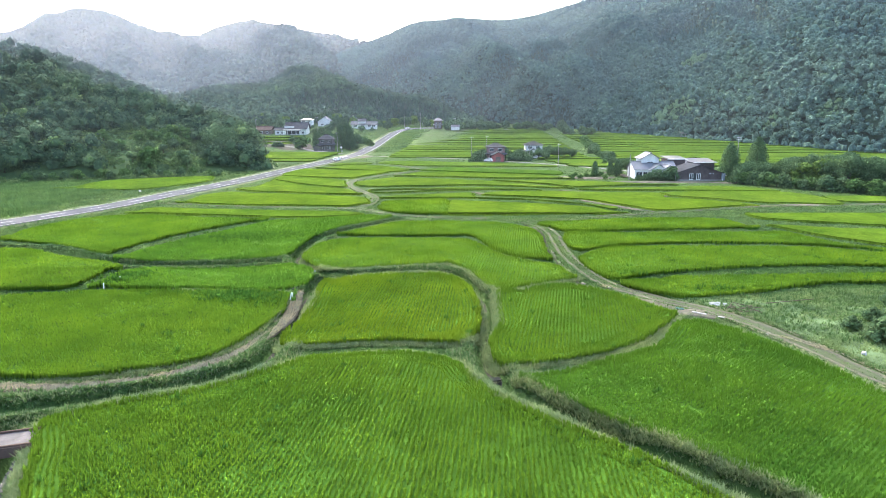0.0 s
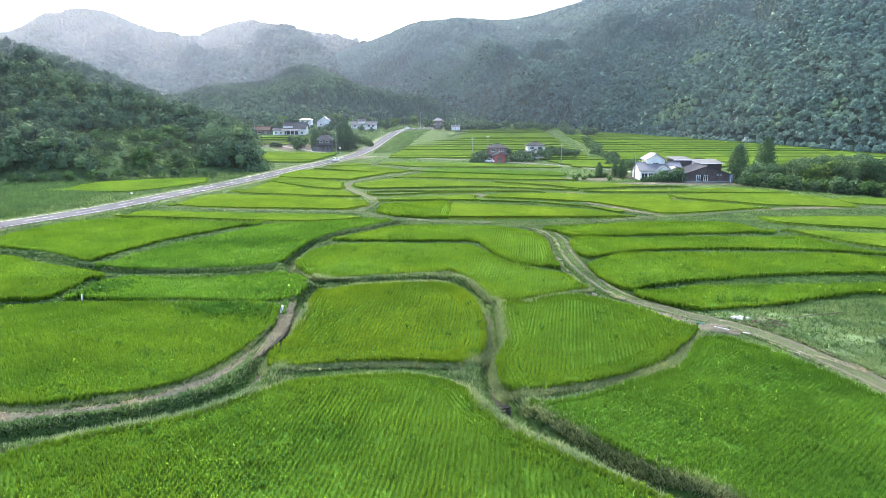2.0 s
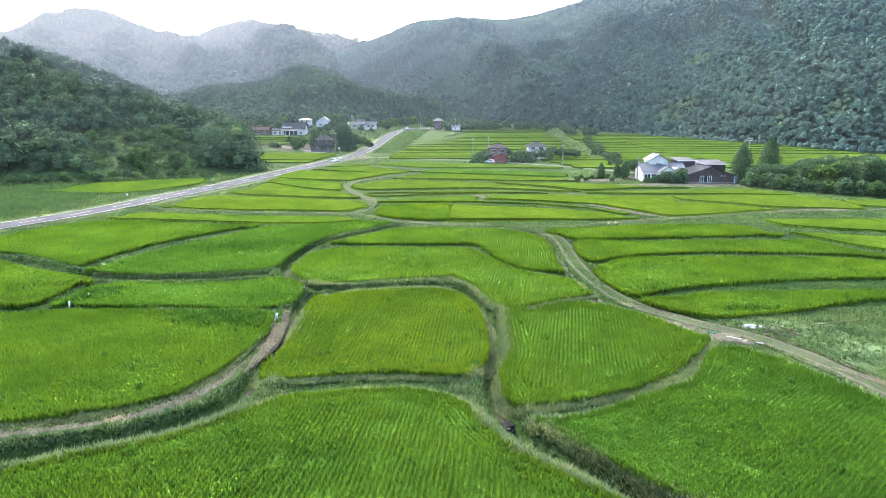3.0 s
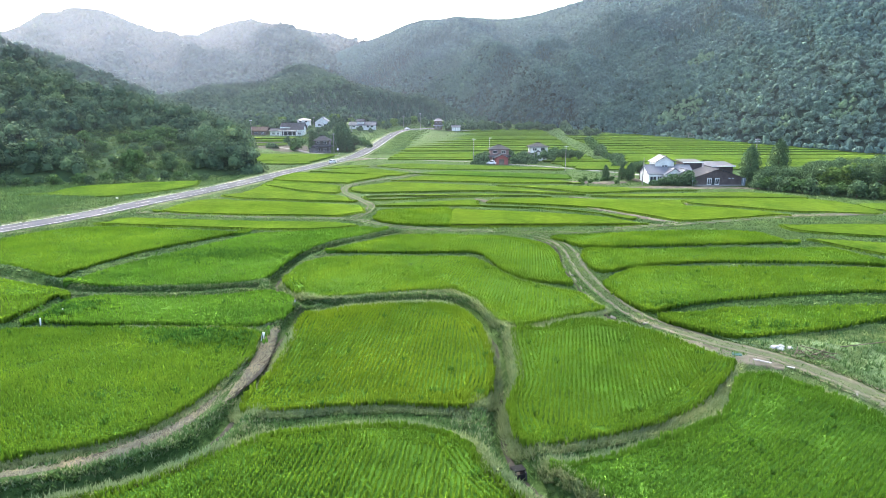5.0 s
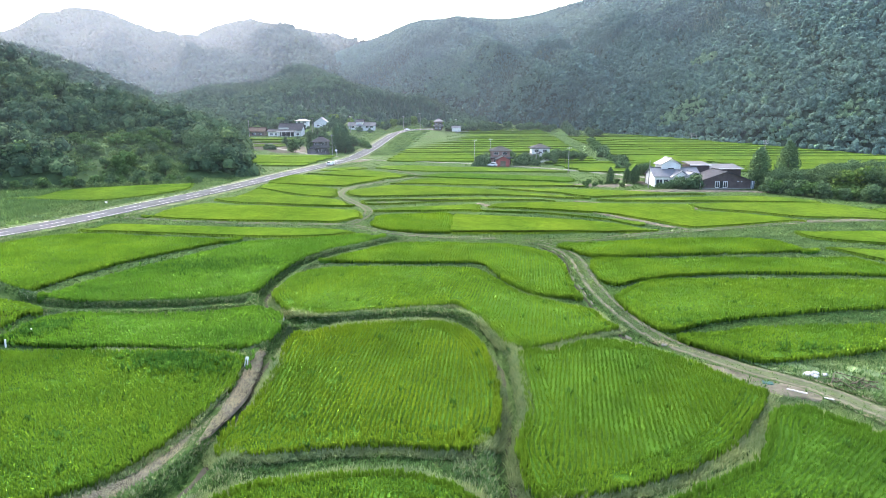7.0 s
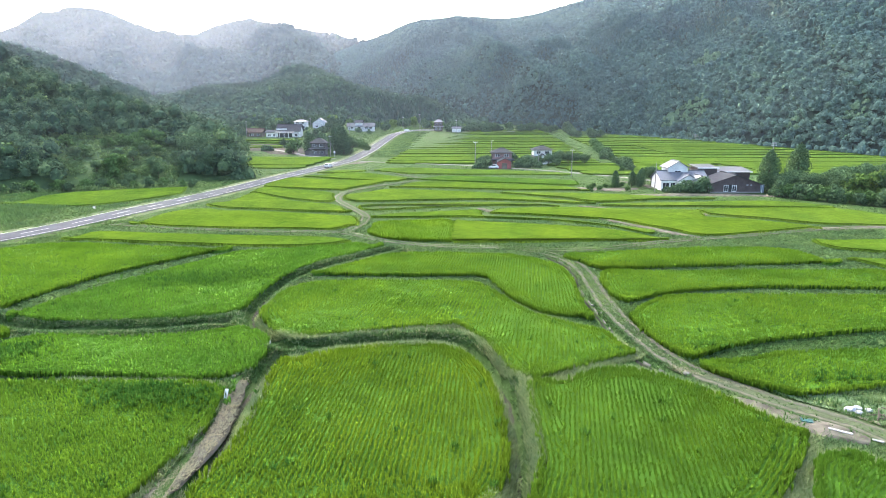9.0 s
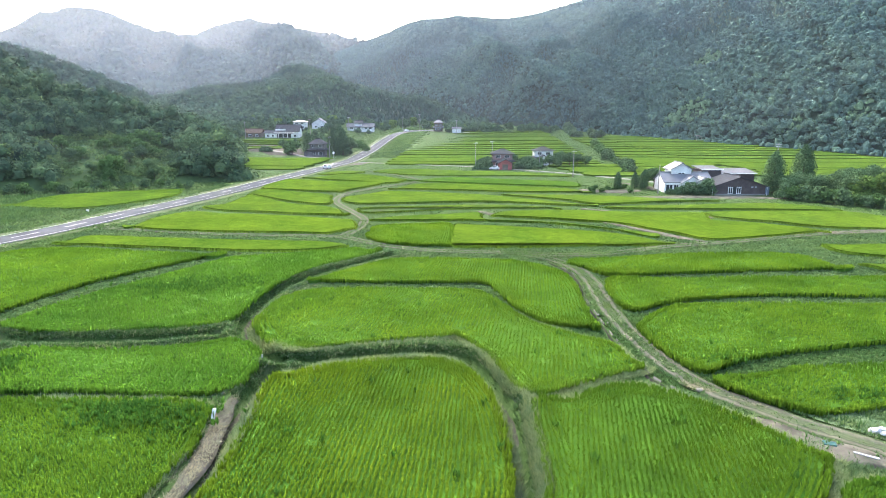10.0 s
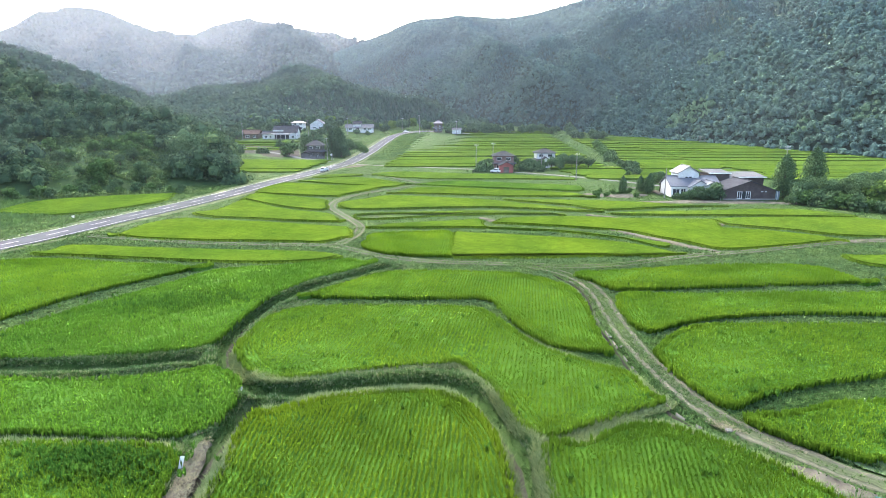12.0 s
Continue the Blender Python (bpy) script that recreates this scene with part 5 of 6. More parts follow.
# ---- cars ----
def car(x, y, z, turn, label, length=3.9):
    t = thing("car", label, "car", x, y, z, turn)
    L, W = length / 2, 0.8
    prof = [(-L, 0.35), (-L, 0.8), (-L * 0.92, 0.95), (-L * 0.8, 1.4), (-L * 0.3, 1.55), (L * 0.25, 1.5), (L * 0.5, 1.0), (L * 0.95, 0.85), (L, 0.6), (L, 0.35)]
    bm = bmesh.new()
    A, B = ([bm.verts.new((s * (W if q < 1.1 else W * 0.85), p, q)) for p, q in prof] for s in (-1, 1))
    bm.faces.new(A)
    bm.faces.new(B[::-1])
    for i in range(len(prof)):
        j = (i + 1) % len(prof)
        bm.faces.new((A[i], B[i], B[j], A[j]))
    bmesh.ops.recalc_face_normals(bm, faces=bm.faces)
    bmesh.ops.bevel(bm, geom=bm.edges[:], offset=0.06, segments=2, affect="EDGES")
    part("body", bm_mesh("body", bm, M_CAR), t)
    for s in (-1, 1):
        bm = bmesh.new()
        v = [bm.verts.new((s * (W * 0.93 + 0.02), p, q)) for p, q in ((-L * 0.74, 1.02), (L * 0.4, 1.02), (L * 0.22, 1.4), (-L * 0.66, 1.36))]
        w = [bm.verts.new((s * (W * 0.93 - 0.04), u.co.y, u.co.z)) for u in v]
        bm.faces.new(v)
        bm.faces.new(w[::-1])
        for i in range(4):
            bm.faces.new((v[i], w[i], w[(i + 1) % 4], v[(i + 1) % 4]))
        bmesh.ops.recalc_face_normals(bm, faces=bm.faces)
        part("side_window", bm_mesh("side_window", bm, M_GLASS), t)
    for q0, q1, p0, p1, n in ((1.0, 1.42, -L * 0.93, -L * 0.82, "rear_window"), (1.03, 1.44, L * 0.51, L * 0.3, "windscreen")):
        bm = bmesh.new()
        g = 0.05 if n == "windscreen" else -0.05
        slab(bm, [(-W * 0.75, p0 + g, q0 + 0.03), (W * 0.75, p0 + g, q0 + 0.03), (W * 0.7, p1 + g, q1 + 0.03), (-W * 0.7, p1 + g, q1 + 0.03)], 0.03)
        part(n, bm_mesh(n, bm, M_GLASS), t)
    for sx in (-1, 1):
        for py in (-L * 0.62, L * 0.62):
            bm = bmesh.new()
            bmesh.ops.create_cone(bm, cap_ends=True, segments=16, radius1=0.31, radius2=0.31, depth=0.2, matrix=pose(sx * (W - 0.08), py, 0.31, 0, 90))
            w = part("wheel", bm_mesh("wheel", bm, M_TYRE), t)
            bm = bmesh.new()
            bmesh.ops.create_cone(bm, cap_ends=True, segments=12, radius1=0.18, radius2=0.18, depth=0.04, matrix=pose(sx * (W + 0.03), py, 0.31, 0, 90))
            part("rim", bm_mesh("rim", bm, M_STEEL), w)
        for py, mat, n in ((L, M_FRAME, "headlight"), (-L, M_RED, "tail_light")):
            box_part(n, mat, t, sx * 0.6 - 0.13, sx * 0.6 + 0.13, py - 0.04, py + 0.04, 0.66, 0.8, soft=0.02)
    return t


car(-42.5, 246.6, 0.33, -14, "small white car standing on the asphalt road")
car(18.0, 243.5, 0.15, 70, "small white car parked beside the red barn", 3.4)
car(-24.5, 431.0, float(lift(-24.5, 431)) + 0.33, -40, "white car at the crest of the road")


# ---- trees and shrubs ----
def foliage(lobes, flakes, size, rng, up=0.3):
    """Leaf sprays on the outside of several lobes (x, y, z, radius, stretch)."""
    V = []
    for x, y, z, r, st in lobes:
        n = 6 + int(flakes * min(r / lobes[0][3], 2.5) ** 2)
        D = rng.normal(0, 1, (n, 3))
        D[:, 2] = D[:, 2] * 0.9 + up
        D /= np.linalg.norm(D, axis=1)[:, None]
        C = np.array((x, y, z)) + D * (r * rng.uniform(0.55, 1.06, n))[:, None] * np.array((1, 1, st))
        N = D + rng.normal(0, 0.5, D.shape)
        N /= np.linalg.norm(N, axis=1)[:, None]
        A = np.cross(N, rng.normal(0, 1, N.shape))
        A /= np.linalg.norm(A, axis=1)[:, None]
        B = np.cross(N, A)
        s = (size * rng.uniform(0.6, 1.4, n))[:, None]
        V.append(np.stack([C + A * s, C + B * s * 0.6 - A * s * 0.3, C - A * s, C - B * s * 0.6 + A * s * 0.2], 1).reshape(-1, 3))
    V = np.concatenate(V)
    return V, np.arange(len(V)).reshape(-1, 4)


def tree_proto(name, label, seed, lobes, trunk_h, trunk_r, flakes, size, mat, category="tree"):
    rng = np.random.default_rng(seed)
    t = new(name)
    tagged(t, label, category)
    bm = bmesh.new()
    tube(bm, [(0, 0, -0.4), (0.05, 0, trunk_h * 0.5), (0, 0.05, trunk_h)], (trunk_r * 1.3, trunk_r, trunk_r * 0.5), 8)
    for x, y, z, r, st in lobes[1:5]:
        tube(bm, [(0, 0, trunk_h * 0.55), (x * 0.5, y * 0.5, (z + trunk_h * 0.55) / 2), (x, y, z)], (trunk_r * 0.5, trunk_r * 0.35, trunk_r * 0.12), 6)
    part("trunk", bm_mesh("trunk", bm, M_BARK), t)
    V, F = foliage(lobes, flakes, size, rng)
    c = part("crown", mesh_np("crown", V, F, mat), t)
    return t


def lobed(seed, h, r, n, base=0.35):
    rng = np.random.default_rng(seed)
    out = [(0, 0, h * 0.62, r * 0.72, 1.05)]
    for k in range(n):
        a = 2 * math.pi * k / n + rng.uniform(-0.4, 0.4)
        q = rng.uniform(0.45, 0.75) * r
        out.append((math.cos(a) * q, math.sin(a) * q, h * rng.uniform(base + 0.08, 0.8), r * rng.uniform(0.4, 0.58), 0.9))
    out.append((0, 0, h * 0.86, r * 0.42, 0.9))
    return out


def conifer_lobes(h, r):
    return [(0, 0, h * z, r * q, 1.0) for z, q in ((0.2, 0.95), (0.4, 1.0), (0.58, 0.86), (0.74, 0.66), (0.87, 0.42), (0.96, 0.2))]


BROAD = [tree_proto("tree", "full-crowned dark green broadleaf tree", 20 + k, lobed(20 + k, 9, 4.2, 9), 4.5, 0.25, 860, 0.22, M_TREE) for k in range(3)]
FARB = [tree_proto("tree", "full-crowned green broadleaf tree", 70 + k, lobed(70 + k, 9, 4.2, 8), 4.5, 0.25, 190, 0.55, M_GARDEN) for k in range(3)]
ROUND = [tree_proto("shrub", "dense rounded green shrub", 30 + k, lobed(30 + k, 2.6, 1.7, 6, 0.1), 1.0, 0.07, 190, 0.22, M_TREE, "shrub") for k in range(3)]
LIGHT = [tree_proto("shrub", "loose light green shrub among weeds", 40 + k, lobed(40 + k, 2.4, 1.6, 6, 0.1), 0.9, 0.06, 170, 0.22, M_WEED, "shrub") for k in range(2)]
CONIF = [tree_proto("conifer", "tall dark green conifer with a tapering crown", 50 + k, conifer_lobes(10, 3.1), 9, 0.22, 1100, 0.22, M_TREE) for k in range(2)]
BAMB = [tree_proto("bamboo_clump", "pale feathery bamboo clump", 60 + k, lobed(60 + k, 8, 3.2, 9, 0.2), 5, 0.12, 260, 0.48, M_BAMBOO, "bamboo") for k in range(2)]
USED = set()


def plant(protos, x, y, scale, k=0, z=None, tall=1.0, group="", label=""):
    p = protos[k % len(protos)]
    zz = float(lift(x, y)) if z is None else z
    zz -= (2.0 if protos is FARB else 0.0) * scale
    m = pose(x, y, zz, 0, 0, (x * 37 + y * 91) % 360)
    if p.name not in USED:
        USED.add(p.name)
        p.matrix_basis = m
        t = p
    else:
        t = copy_thing(p, m)
    t.scale = (scale, scale, scale * tall)
    tagged(t, label, group=group)
    return t


hedge(10.6, 17.0, 245.6, 1.1, 1.2)
# the two conifers and the thicket beside the barn
plant(CONIF, 84.2, 180, 1.0, 0, tall=1.08, group="conifers beside the barn")
plant(CONIF, 95.6, 187, 1.05, 1, tall=1.15, group="conifers beside the barn")
rng = np.random.default_rng(7)
for k in range(34):
    s = k / 33
    x, y = 86 + 28 * s + rng.uniform(-2, 2), 173 - 25 * s + rng.uniform(-1, 11)
    plant(BAMB if k % 3 == 0 else BROAD, x, y, rng.uniform(0.5, 0.72) + 0.3 * min(1.0, 1.6 * s), k, tall=0.75 + 0.25 * min(1.0, 2 * s), group="thicket beside the barn")
for k in range(16):
    s = k / 15
    plant(LIGHT if k % 2 else ROUND, 82 + 22 * s + rng.uniform(-1, 1), 170 - 24 * s + rng.uniform(-1.5, 1.5), rng.uniform(0.8, 1.5), k, group="thicket beside the barn")
# garden of the white farmhouse
for x, y, sc, k in ((58.5, 177.2, 0.7, 0), (60.0, 177.0, 0.9, 1), (61.4, 177.4, 0.75, 2), (62.6, 177.0, 1.15, 2), (64.4, 176.8, 1.1, 0), (65.9, 177.0, 1.3, 1), (66.8, 178.4, 1.4, 2), (57.0, 178.2, 0.55, 2)):
    plant(ROUND, x, y, sc, k, group="garden shrubs of the white farmhouse")
for x, y, sc in ((46.6, 188.0, 0.42), (52.0, 190.5, 0.4), (53.6, 189.0, 0.42), (55.0, 192.0, 0.45)):
    plant(CONIF, x, y, sc, int(x), tall=1.15, group="garden conifers")
plant(BROAD, 58.5, 194, 0.6, 1)
for k in range(14):
    plant(LIGHT, rng.uniform(38, 50), rng.uniform(180, 192), rng.uniform(0.3, 0.6), k, group="weeds on the waste plot")
# shrubs round the red barn and the white house
for x, y, sc, k in ((12.5, 247, 0.9, 0), (14.2, 248, 1.1, 1), (16.0, 249, 1.2, 2), (14.8, 252, 1.3, 0), (27.0, 248, 1.0, 1), (29.0, 250, 1.2, 2), (31.0, 252, 1.1, 0), (33.5, 254, 1.2, 1), (30.5, 246, 0.8, 2), (34.0, 247, 1.0, 0), (36.0, 255, 1.4, 1)):
    plant(ROUND, x, y, sc, k, group="shrubs round the farmhouses")
for x, y, sc, k in ((40.0, 257, 0.55, 0), (42.5, 256, 0.5, 2), (44.5, 258, 0.66, 1), (48.0, 259, 0.6, 2), (51.5, 261, 0.55, 0), (26.0, 256, 0.55, 1), (54.0, 258, 0.5, 2), (42.0, 250, 0.4, 1), (13.2, 250, 0.42, 1), (16.2, 252, 0.5, 2), (29.5, 254, 0.45, 0), (32.0, 256, 0.5, 1)):
    plant(BROAD, x, y, sc, k, group="trees round the farmhouses")
# bushes on the grass bank across the valley
for k in range(26):
    s = k / 25
    plant(ROUND if k % 3 else LIGHT, 63 + 20 * s + rng.uniform(-2, 2), 232 + 130 * s + rng.uniform(-3, 3), rng.uniform(0.6, 1.7), k, group="bushes on the grass bank")
for k in range(12):
    plant(FARB, 92 + rng.uniform(-10, 12), 425 + rng.uniform(-10, 12), rng.uniform(0.5, 0.8), k, group="trees at the foot of the mountain")
for k in range(34):
    plant(FARB if k % 3 else ROUND, 20 + rng.uniform(0, 75), 478 + rng.uniform(-8, 22), rng.uniform(0.5, 1.0) * (1 if k % 3 else 1.6), k, group="trees at the foot of the mountain")
# trees by the old house and in the village
for x, y, sc, k in ((-47.5, 313, 0.75, 0), (-44.5, 318, 0.85, 1), (-43.6, 309, 0.4, 2)):
    plant(BROAD, x, y, sc, k, group="trees beside the old house")
for k in range(26):
    plant(ROUND if k % 2 else FARB, -75 + rng.uniform(-14, 30), 330 + rng.uniform(-8, 70), rng.uniform(0.4, 0.6) if k % 2 == 0 else rng.uniform(0.8, 1.6), k, group="village garden trees")
for k in range(90):
    plant(FARB if k % 6 else BAMB, -155 + rng.uniform(0, 200), 472 + rng.uniform(-6, 10) + 9 * (k % 4), rng.uniform(0.6, 1.0), k, group="trees behind the village")
plant(LIGHT, -71.5, 314, 2.5, 0)
for x, y, sc, k in ((-52.0, 316, 1.25, 0), (-49.6, 319, 1.35, 1), (-47.4, 314, 1.2, 0)):
    plant(CONIF, x, y, sc, k, group="tall evergreens beside the old house")
plant(CONIF, -64.8, 318, 1.0, 1)
for x, y, sc, k in ((-108, 334, 1.3, 0), (-104, 336, 1.5, 1), (-100, 333, 1.2, 2), (-89, 327, 1.1, 0), (-85, 325, 0.9, 1)):
    plant(ROUND, x, y, sc, k, group="bushes below the village")
for x, y, sc, k in ((-124, 399, 0.9, 0), (-127, 404, 1.0, 1), (-131, 400, 0.85, 2), (-123, 412, 0.9, 0), (-112, 414, 0.8, 1), (-84, 404, 0.5, 0), (-80, 410, 0.6, 1), (-76, 416, 0.75, 2), (-70, 424, 0.7, 1), (-93, 444, 0.35, 2), (-79, 452, 0.9, 0), (-72, 438, 0.7, 1), (-57, 436, 0.55, 2), (-50, 437, 0.45, 0), (-40, 446, 0.8, 1), (-113, 450, 0.9, 2), (-120, 456, 1.0, 0), (-126, 448, 1.0, 1), (-113, 432, 1.0, 2), (-105, 470, 1.1, 1), (-92, 474, 1.2, 2), (-80, 470, 1.1, 0), (-134, 440, 1.0, 2), (-143, 425, 1.1, 0), (-147, 405, 1.0, 1), (-3, 462, 0.8, 2), (4, 460, 0.7, 0), (12, 458, 0.8, 1)):
    plant(FARB, x, y, sc, k, group="village garden trees")
for k in range(0, 22, 4):
    plant(ROUND, -118 + 2.6 * k + rng.uniform(-1, 1), 333 - 0.5 * k + rng.uniform(-3, 3), rng.uniform(0.8, 1.5), k, group="bushes below the village")
for k in range(12):
    plant(LIGHT, -38 - 1.6 * k, 330 + 4.4 * k + rng.uniform(-2, 2), rng.uniform(1.0, 1.6), k, group="hedge along the road")
# edge of the near wood
for k in range(46):
    s = k / 45
    x, y = -176 + 104 * s, 152 + 50 * s + (14 * s * s)
    if not (0.66 < s < 0.86):
        plant(FARB if k % 2 else BROAD, x + rng.uniform(-3, 3), y + rng.uniform(0, 8), rng.uniform(0.6, 1.05), k, group="trees along the edge of the near wood")
for x, y, sc, k in ((-76, 217, 1.5, 0), (-71.5, 223, 1.6, 1), (-80, 221, 1.6, 2), (-74, 227, 1.75, 0), (-84, 227, 1.6, 1), (-68.5, 217, 1.05, 0), (-72.5, 211, 0.95, 1), (-84, 214, 0.95, 2), (-78, 211, 0.8, 0)):
    plant(BROAD, x, y, sc, k, group="trees along the edge of the near wood")
C = near_left(rng.random(5000), rng.random(5000) * 0.9)
C = C[~off_clearing(C)]
lobes = []
for k, (x, y, z) in enumerate(C[:640]):
    r = rng.uniform(0.4, 1.0) if k % 6 else rng.uniform(1.2, 2.4)
    lobes += [(x, y, z + r * 0.4, r, rng.uniform(0.5, 0.9)), (x + r * 0.7, y - r * 0.4, z + r * 0.2, r * 0.6, 0.7)]
for k in range(220):
    q = k / 219
    x, y, r = -158 + 90 * q + rng.uniform(-3, 3), 154 + 37 * q + rng.uniform(-3, 5), rng.uniform(0.6, 1.6)
    lobes.append((x, y, r * 0.4, r, rng.uniform(0.5, 0.9)))
for k, (x, y, z) in enumerate(C[640:668]):
    plant(BROAD if k % 2 else LIGHT, x, y, rng.uniform(0.3, 0.55) if k % 2 else rng.uniform(1.2, 2.0), k, z=float(z) - 0.2, group="young trees on the clearing")
V, F = foliage(lobes, 70, 0.26, rng)
tagged(new("hillside_scrub", mesh_np("hillside_scrub", V, F, M_SCRUB)), "tangled light green scrub and tall grass on the hillside clearing", "scrub", kind="stuff")
for k in range(30):
    s = k / 29
    plant(ROUND if k % 2 else LIGHT, -150 + 80 * s, 160 + 32 * s + rng.uniform(-2, 3), rng.uniform(0.7, 1.3), k, group="scrub at the foot of the wood")
# bushes in the fallow meadow
for x, y, sc, k in ((38.2, 50.0, 0.85, 0), (39.6, 49.0, 1.0, 1), (40.6, 51.2, 0.9, 2), (37.4, 53.0, 0.5, 0), (42.5, 52.5, 1.0, 1), (45.0, 58.0, 0.7, 2), (47.5, 60.0, 0.8, 0), (40.8, 55.0, 0.55, 1)):
    plant(ROUND, x, y, sc, k, group="bushes in the fallow meadow")
for p in (*BROAD, *FARB, *ROUND, *LIGHT, *CONIF, *BAMB):
    if p.name not in USED:
        for o in (*p.children_recursive, p):
            bpy.data.objects.remove(o)


# ---- small things beside the tracks ----
def lump(name, label, category, x, y, z, sx, sy, sz, mat, seed):
    """A crumpled bag or a stone: a rounded block with dents."""
    rng = np.random.default_rng(seed)
    bm = bmesh.new()
    bmesh.ops.create_icosphere(bm, subdivisions=2, radius=1)
    for v in bm.verts:
        f = 1 + 0.16 * math.sin(5 * v.co.x + seed) * math.cos(4 * v.co.y - seed) + rng.uniform(-0.06, 0.06)
        v.co = Vector((v.co.x * sx * f, v.co.y * sy * f, max(v.co.z, -0.55) * sz * f))
    ob = new(name, bm_mesh(name, bm, mat))
    ob.location = (x, y, z + sz * 0.5)
    tagged(ob, label, category)


for k, (x, y, s) in enumerate(((27.9, 60.3, 0.4), (28.5, 60.5, 0.33), (28.2, 59.9, 0.3), (29.1, 60.2, 0.28))):
    lump("plastic_bag", "crumpled white plastic bag dumped beside the track", "bag", x, y, 0.05, s, s * 0.8, s * 0.6, M_BAG, k)
lump("plastic_bag", "white plastic sack beside the fallow meadow", "bag", 34.6, 47.0, 0.05, 0.22, 0.2, 0.26, M_BAG, 9)
for k, (x, y, s) in enumerate(((29.0, 51.6, 0.22), (29.4, 51.9, 0.18), (18.9, 66.4, 0.3), (16.0, 81.5, 0.2), (15.6, 84.0, 0.2))):
    lump("stone", "pale stone lying at the edge of the track", "stone", x, y, 0.05, s, s * 0.8, s * 0.5, M_CONCRETE, 20 + k)


def plank(name, label, category, x, y, z, l, w, h, turn, mat, tilt=0.0):
    bm = bmesh.new()
    box(bm, -l / 2, l / 2, -w / 2, w / 2, 0, h)
    bmesh.ops.bevel(bm, geom=bm.edges[:], offset=min(h, w) * 0.2, segments=2, affect="EDGES")
    ob = new(name, bm_mesh(name, bm, mat))
    ob.matrix_world = pose(x, y, z, 0, tilt, turn)
    tagged(ob, label, category)


plank("board", "pale flat board lying on the bare track edge", "board", 25.3, 57.3, 0.2, 1.35, 0.2, 0.05, -35, M_BAG)
plank("board", "short pale board lying on the bare track edge", "board", 26.9, 56.1, 0.2, 0.6, 0.2, 0.05, -30, M_BAG)
plank("tarpaulin", "crumpled turquoise sheet on the bare earth", "tarpaulin", 23.9, 58.7, 0.14, 0.75, 0.5, 0.12, -20, M_BLUE)
plank("marker_board", "white board leaning at the corner of the paddy", "board", -16.2, 61.9, 0.0, 0.24, 0.05, 0.95, 20, M_FRAME, 14)
for x, y in ((-38.2, 66.0), (-37.8, 68.8)):
    plank("marker_post", "short white post among the rice", "post", x, y, 0.0, 0.12, 0.1, 0.84, 0, M_FRAME, 4)
plank("marker_post", "short white post at the paddy corner", "post", -15.6, 71.5, 0.0, 0.12, 0.12, 0.9, 0, M_BAG, 6)
for k in range(18):
    plank("branch", "dry cut branch on the brush heap", "branch", 30.0 + rng.uniform(-1.2, 1.5), 59.0 + rng.uniform(-1.0, 0.8), 0.1 + rng.uniform(0, 0.3), rng.uniform(1.0, 2.2), 0.07, 0.07, rng.uniform(0, 180), M_BRUSH, rng.uniform(-12, 12))
plank("bamboo_pole", "long pale pole lying in the fallow meadow", "pole", 36.0, 60.5, 0.4, 6.0, 0.07, 0.07, 14, M_BRUSH)


def sluice(x, y, turn):
    t = thing("sluice", "small concrete water sluice with a pale gate board", "sluice", x, y, 0.0, turn)
    t.scale = (0.6, 0.6, 0.6)
    for px in (-0.5, 0.4):
        box_part("side_wall", M_CONCRETE, t, px, px + 0.12, -0.3, 0.3, -0.4, 0.9, soft=0.02)
    box_part("gate", M_WHITE, t, -0.38, 0.4, -0.34, -0.26, 0.1, 0.95)


sluice(-75.3, 151.0, 20)


def culvert(x, y, turn):
    t = thing("culvert", "dark concrete culvert mouth where the ditches meet", "culvert", x, y, -0.6, turn)
    t.scale = (0.62, 0.62, 0.62)
    for px in (-0.55, 0.41):
        box_part("side_wall", M_STONE, t, px, px + 0.14, -0.6, 0.6, -0.3, 0.75, soft=0.03)
    box_part("lid", M_TYRE, t, -0.62, 0.62, -0.3, 0.65, 0.75, 0.88, soft=0.03)
    # Solid black panel, added to imitate the shade in the culvert opening.
    box_part("grate", M_TYRE, t, -0.4, 0.4, -0.52, -0.46, -0.25, 0.6, label="black panel for the dark opening of the culvert")


culvert(4.0, 42.6, 20)


def footbridge():
    t = thing("footbridge", "weathered concrete slab bridge over the stream", "bridge", -27.9, 32.7, 0.0, 17)
    box_part("deck", M_FOOTWOOD, t, -6, 3.4, -1.1, 0.9, 0.15, 0.4, soft=0.04)
    box_part("beam", M_BROWNROOF, t, -6, 3.4, -1.2, -1.12, -0.2, 0.42, label="dark brown steel edge beam")
    for y in (-1.12, 0.78):
        box_part("kerb", M_BROWNROOF, t, -6, 3.4, y, y + 0.16, 0.4, 0.52, soft=0.03)
    for x in (-4.5, 2.6):
        box_part("abutment", M_STONE, t, x, x + 0.8, -1.3, 1.1, -2.6, 0.15, soft=0.05)


footbridge()


